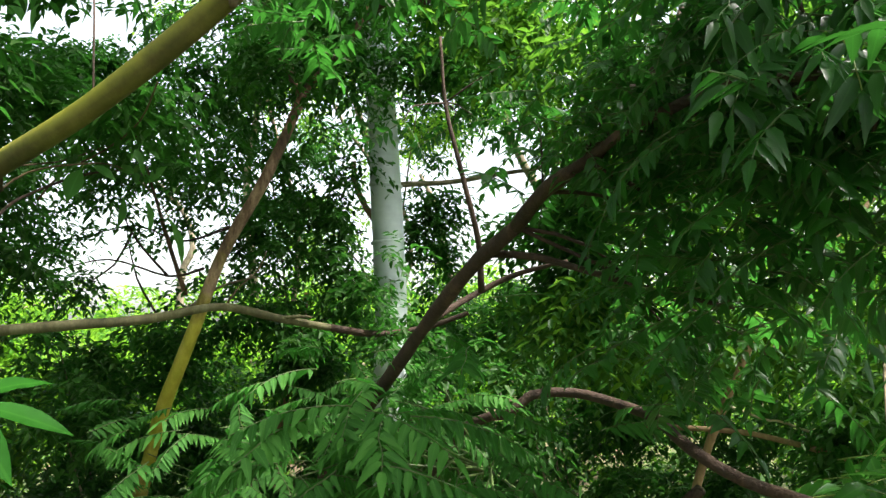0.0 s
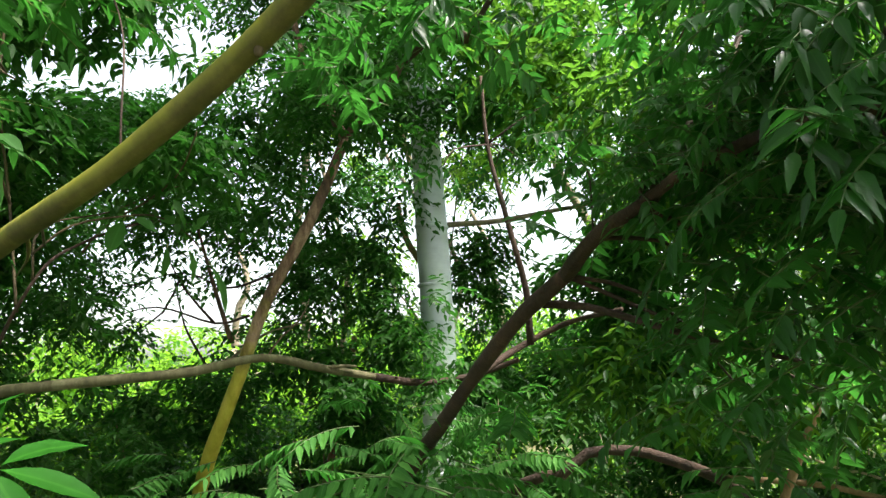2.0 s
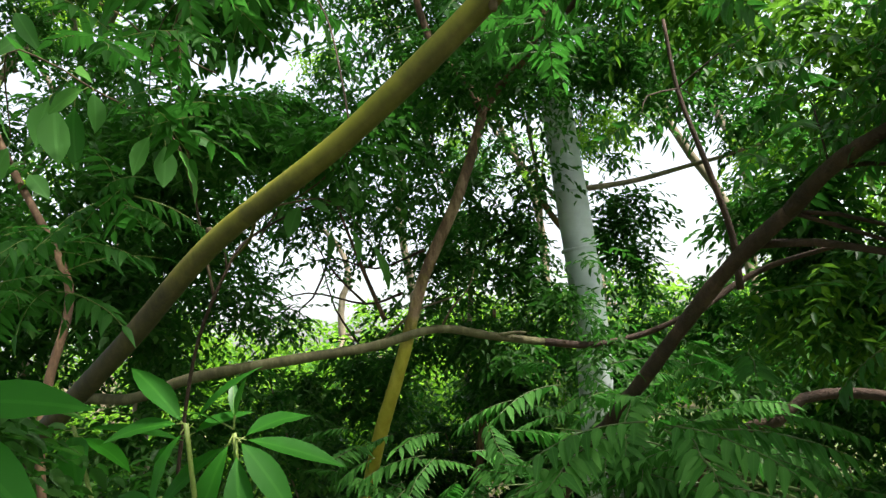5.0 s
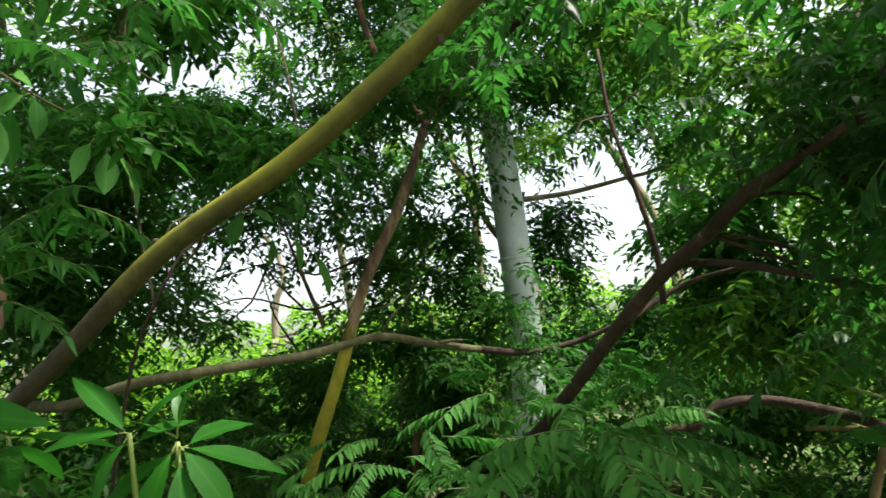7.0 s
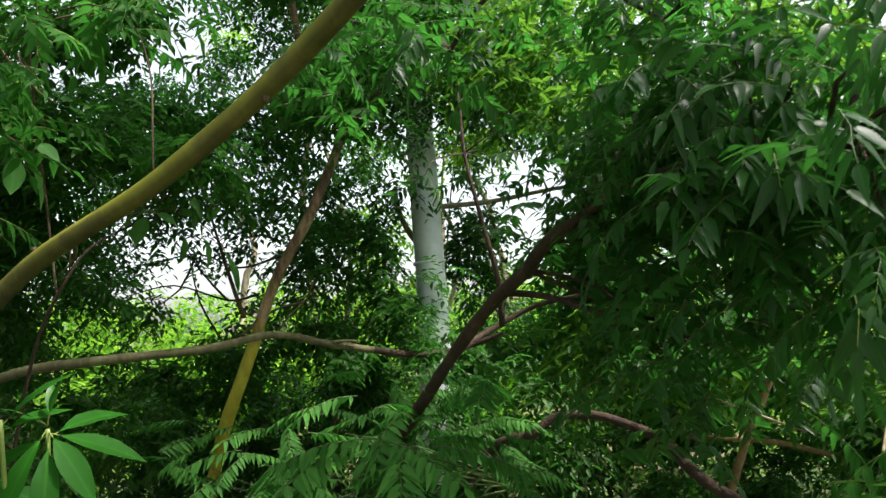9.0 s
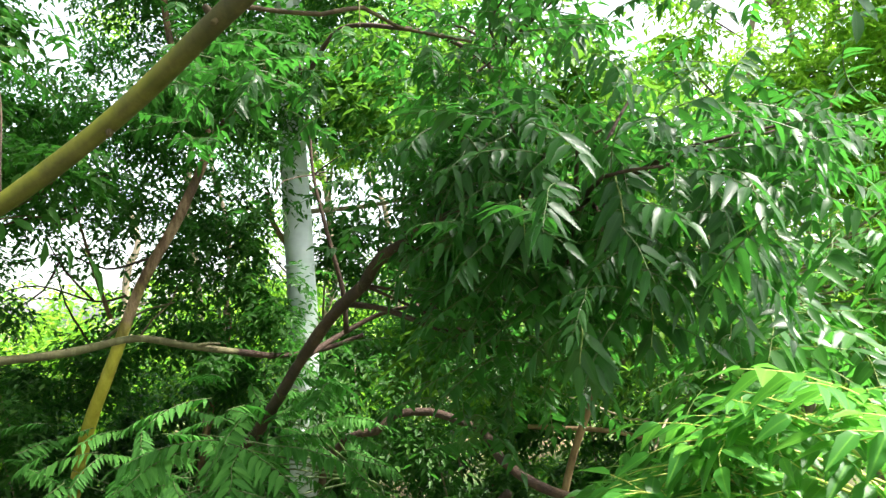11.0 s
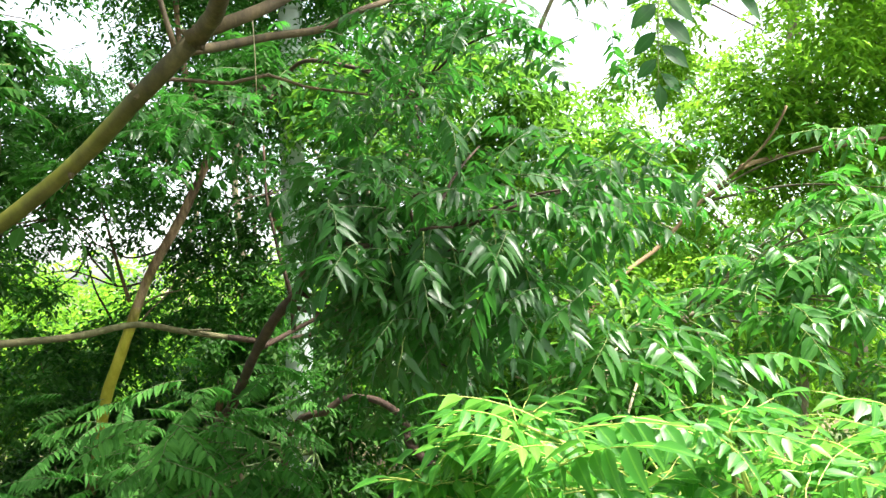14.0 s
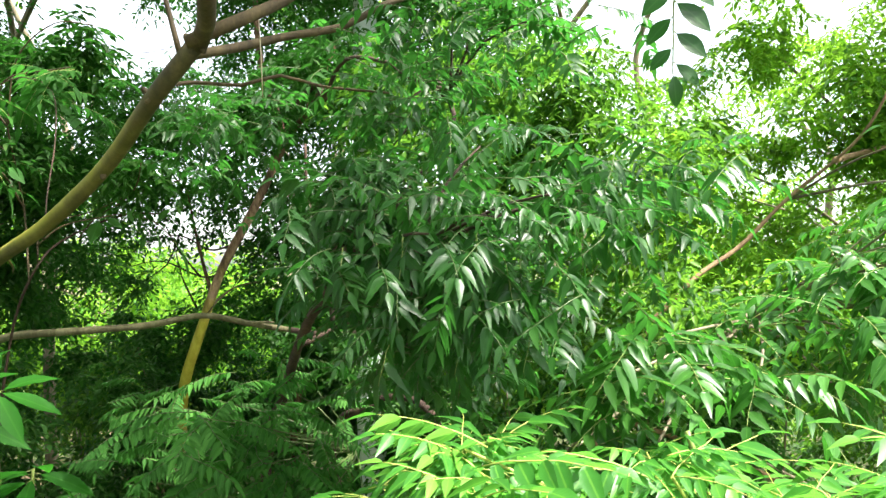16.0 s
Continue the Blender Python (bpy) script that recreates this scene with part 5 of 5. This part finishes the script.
branch("shaft", stick2, DEAD_WOOD, [(0.744, 2.311, 1.196), (0.899, 2.280, 1.137), (1.041, 2.233, 1.082), (1.179, 2.184, 1.045), (1.915, 1.743, 0.756), (3.211, 1.163, 0.027)], 0.004, 0.005, sides=6)

# ---- woods behind ----
def seen_open(p):
    d = Vector(p) - Vector(EYE)
    return is_open(math.degrees(math.atan2(d.x, d.y)), math.degrees(math.asin(d.z / d.length)), 1.0)


def wood_tree(x, y, h, seed, clumps, material, label, leaf=0.06, radius=0.07, density=1.7):
    rr = random.Random(seed)
    t = thing("forest_tree", label, "tree", (x, y, 0), group="trees of the wood")
    pts = [(x, y, -0.05)] + [(x + rr.uniform(-0.12, 0.12) * (i + 1), y + rr.uniform(-0.12, 0.12) * (i + 1), h * (i + 1) / 4) for i in range(4)]
    branch("trunk", t, BARK_GREY, pts, radius, radius * 0.35, sides=9, step=0.2)
    ends = sorted(clumps, key=lambda c: rr.random())[:6]
    for c in ends:
        k = min(4, max(1, int(4 * c[2] / h)))
        root = Vector(pts[k - 1]).lerp(Vector(pts[k]), 0.4)
        end = Vector(c[:3])
        if any(seen_open(root.lerp(end, q)) for q in (0, 0.25, 0.5, 0.75, 1)):
            continue
        branch("limb", t, BARK_GREY, [root, root.lerp(end, 0.5) + Vector((0, 0, 0.12)), end], radius * 0.35, radius * 0.1, sides=6, step=0.2)
    leaf_cloud("foliage", t, material, clumps, leaf, seed, density=density)
    return t


def canopy_clumps(az0, az1, el0, el1, step, d0, d1, rad, n, seed, openings=True, keep=1.0, grow=1.0, tall=None):
    rr = random.Random(seed)
    out = []
    az = az0
    while az < az1:
        el = el0
        while el < el1:
            a, e, d = az + rr.uniform(-0.5, 0.5) * step, el + rr.uniform(-0.5, 0.5) * step, rr.uniform(d0, d1)
            el += step
            if openings and is_open(a, e, grow, tall):
                continue
            if rr.random() > keep:
                continue
            x, y, z = bearing(a, e, d)
            if (RISE @ Vector((x, y, z))).z < 0.2:
                continue
            s = d * rr.uniform(0.75, 1.2)
            out.append((x, y, z, rad * s, rad * s, rad * s * 0.75, n))
        az += step
    return out


# mid canopy, three to five metres off
for k, (a0, a1, at) in enumerate(((-52, -36, -44), (-36, -24, -37.5), (-24, -12, -14.5), (-12, 0, -5.6), (0, 12, 9.5), (12, 24, 34), (24, 38, 39), (38, 52, 45))):
    cl = canopy_clumps(a0, a1, 2.5, 33, 3.8, 3.3, 4.9, 0.044, 44, 40 + k, keep=(1.0, 0.9, 0.64, 0.62, 0.74, 0.74, 0.74, 0.74)[k], grow=1.7)
    x, y, _ = bearing(at, 0, 4.4)
    # crowns to the right get the copy with sunlight in its colour
    wood_tree(x, y, 3.4, 60 + k, cl, LEAF_CANOPY_LIT if at > 0 else LEAF_CANOPY, "woodland tree with a fine %s green crown against the sky" % ("bright" if at > 0 else "dark"), 0.034, 0.022 if k in (2, 3) else 0.045)
# far wall of leaves, the sunlight on it put into the leaf colour
for k, (a0, a1, at) in enumerate(((-60, -40, -50), (-40, -25, -38), (-25, -10, -14.5), (-10, 5, -5.4), (5, 20, 10), (20, 40, 30), (40, 60, 50))):
    cl = canopy_clumps(a0, a1, -9, 3, 4.4, 6.5, 9.0, 0.05, 70, 80 + k, keep=0.9, grow=2.2) + canopy_clumps(a0, a1, 4, 30, 4.8, 6.5, 9.0, 0.045, 50, 70 + k, keep=0.32, grow=2.4)
    cl += canopy_clumps(a0, a1, -14, -5.0, 3.0, 5.0, 7.0, 0.04, 60, 90 + k, openings=False)
    x, y, _ = bearing(at, 0, 8.5)
    wood_tree(x, y, 4.5, 100 + k, cl, LEAF_CANOPY_LIT, "woodland tree with yellow-green leaves down to the ground, sunlight put into their colour", 0.064, 0.07, 1.0)
# distant edge of the wood
for k in range(7):
    a0 = -70 + 20 * k
    cl = canopy_clumps(a0, a0 + 20, -11, -3.0, 2.2, 13, 19, 0.03, 60, 230 + k, openings=False)
    x, y, _ = bearing(a0 + 10, 0, 16)
    wood_tree(x, y, 3.0, 240 + k, cl, LEAF_CANOPY_LIT, "distant low trees at the edge of the wood", 0.16, 0.12, 0.45)


# undergrowth
def bushes(clumps, width, name, material, leaf, label, seed):
    rows = {}
    for c in clumps:
        rows.setdefault(int((math.degrees(math.atan2(c[0] - EYE[0], c[1] - EYE[1])) + 90) // width), []).append(c)
    for k, some in sorted(rows.items()):
        rr = random.Random(seed + k)
        cx, cy = sum(c[0] for c in some) / len(some), sum(c[1] for c in some) / len(some)
        foot = lay((cx, cy, 0))
        t = thing(name, label, "bush", (cx, cy, 0), group="undergrowth of the wood")
        for c in some[:8]:
            part("stem", solid("stem", tube_data([(foot.x + rr.uniform(-0.1, 0.1), foot.y + rr.uniform(-0.1, 0.1), -0.05), 0.5 * (foot + RISE @ Vector(c[:3])) + Vector((0, 0, 0.05)), RISE @ Vector(c[:3])], 0.008, 0.003, sides=5, step=0.1, origin=base_of(t))), BARK_GREY, t)
        leaf_cloud("foliage", t, material, some, leaf, seed + 50 + k, density=1.5)


# light and shade by leaf colour: sun-flecked bushes behind, darker ones nearer
bushes(canopy_clumps(-60, 60, -34, -8, 4.0, 3.4, 5.0, 0.045, 45, 130, openings=False), 10, "bush", LEAF_SUNFLECKED, 0.042, "green woodland bush of small leaves, flecks of sun put into their colour", 300)
bushes(canopy_clumps(-55, -27, -32, -9, 4.2, 2.2, 3.1, 0.05, 40, 132, openings=False, keep=0.92) + canopy_clumps(0.5, 32, -32, -6, 3.4, 2.3, 3.1, 0.042, 38, 133, openings=False, keep=0.88) + canopy_clumps(-30, -1, -30, -7.5, 2.8, 2.7, 3.4, 0.036, 34, 134, openings=False, keep=0.95), 12, "shaded_bush", LEAF_CANOPY, 0.036, "low bush, shade put into its dark green leaf colour", 400)
# unseen wood on the other sides, and overhead, added to shape the light
for k in range(9):
    a0 = 62 + 26.5 * k
    cl = canopy_clumps(a0, a0 + 26.5, -12, 40, 9.0, 4.5, 7.0, 0.095, 60, 150 + k, openings=False, keep=0.8)
    x, y, _ = bearing(a0 + 13, 0, 6)
    wood_tree(x, y, 4.5, 170 + k, cl, LEAF_CANOPY, "unseen woodland tree with a dense green crown, added to close in the light", 0.085, 0.08, 0.65)
# crown above the view, added only to dim the near plants
shade = []
for i in range(6):
    for j in range(6 if i < 5 else 3):
        x, y = -3.2 + 0.75 * i + rng.uniform(-0.2, 0.2), -2.0 + 1.0 * j + rng.uniform(-0.25, 0.25)
        shade.append((x, y, 3.6 + 0.35 * max(0, y - 1) + rng.uniform(-0.2, 0.4), 0.45, 0.5, 0.3, 90))
for x, y in ((0.6, 2.0), (0.6, 2.8)):
    shade.append((x, y, 4.0 + 0.25 * max(0, y - 2) + rng.uniform(-0.1, 0.3), 0.4, 0.42, 0.25, 110))
wood_tree(-2.6, -0.6, 4.2, 190, shade, LEAF_CANOPY, "unseen spreading tree, its crown added to shade the near plants", 0.09, 0.1, 1.0)
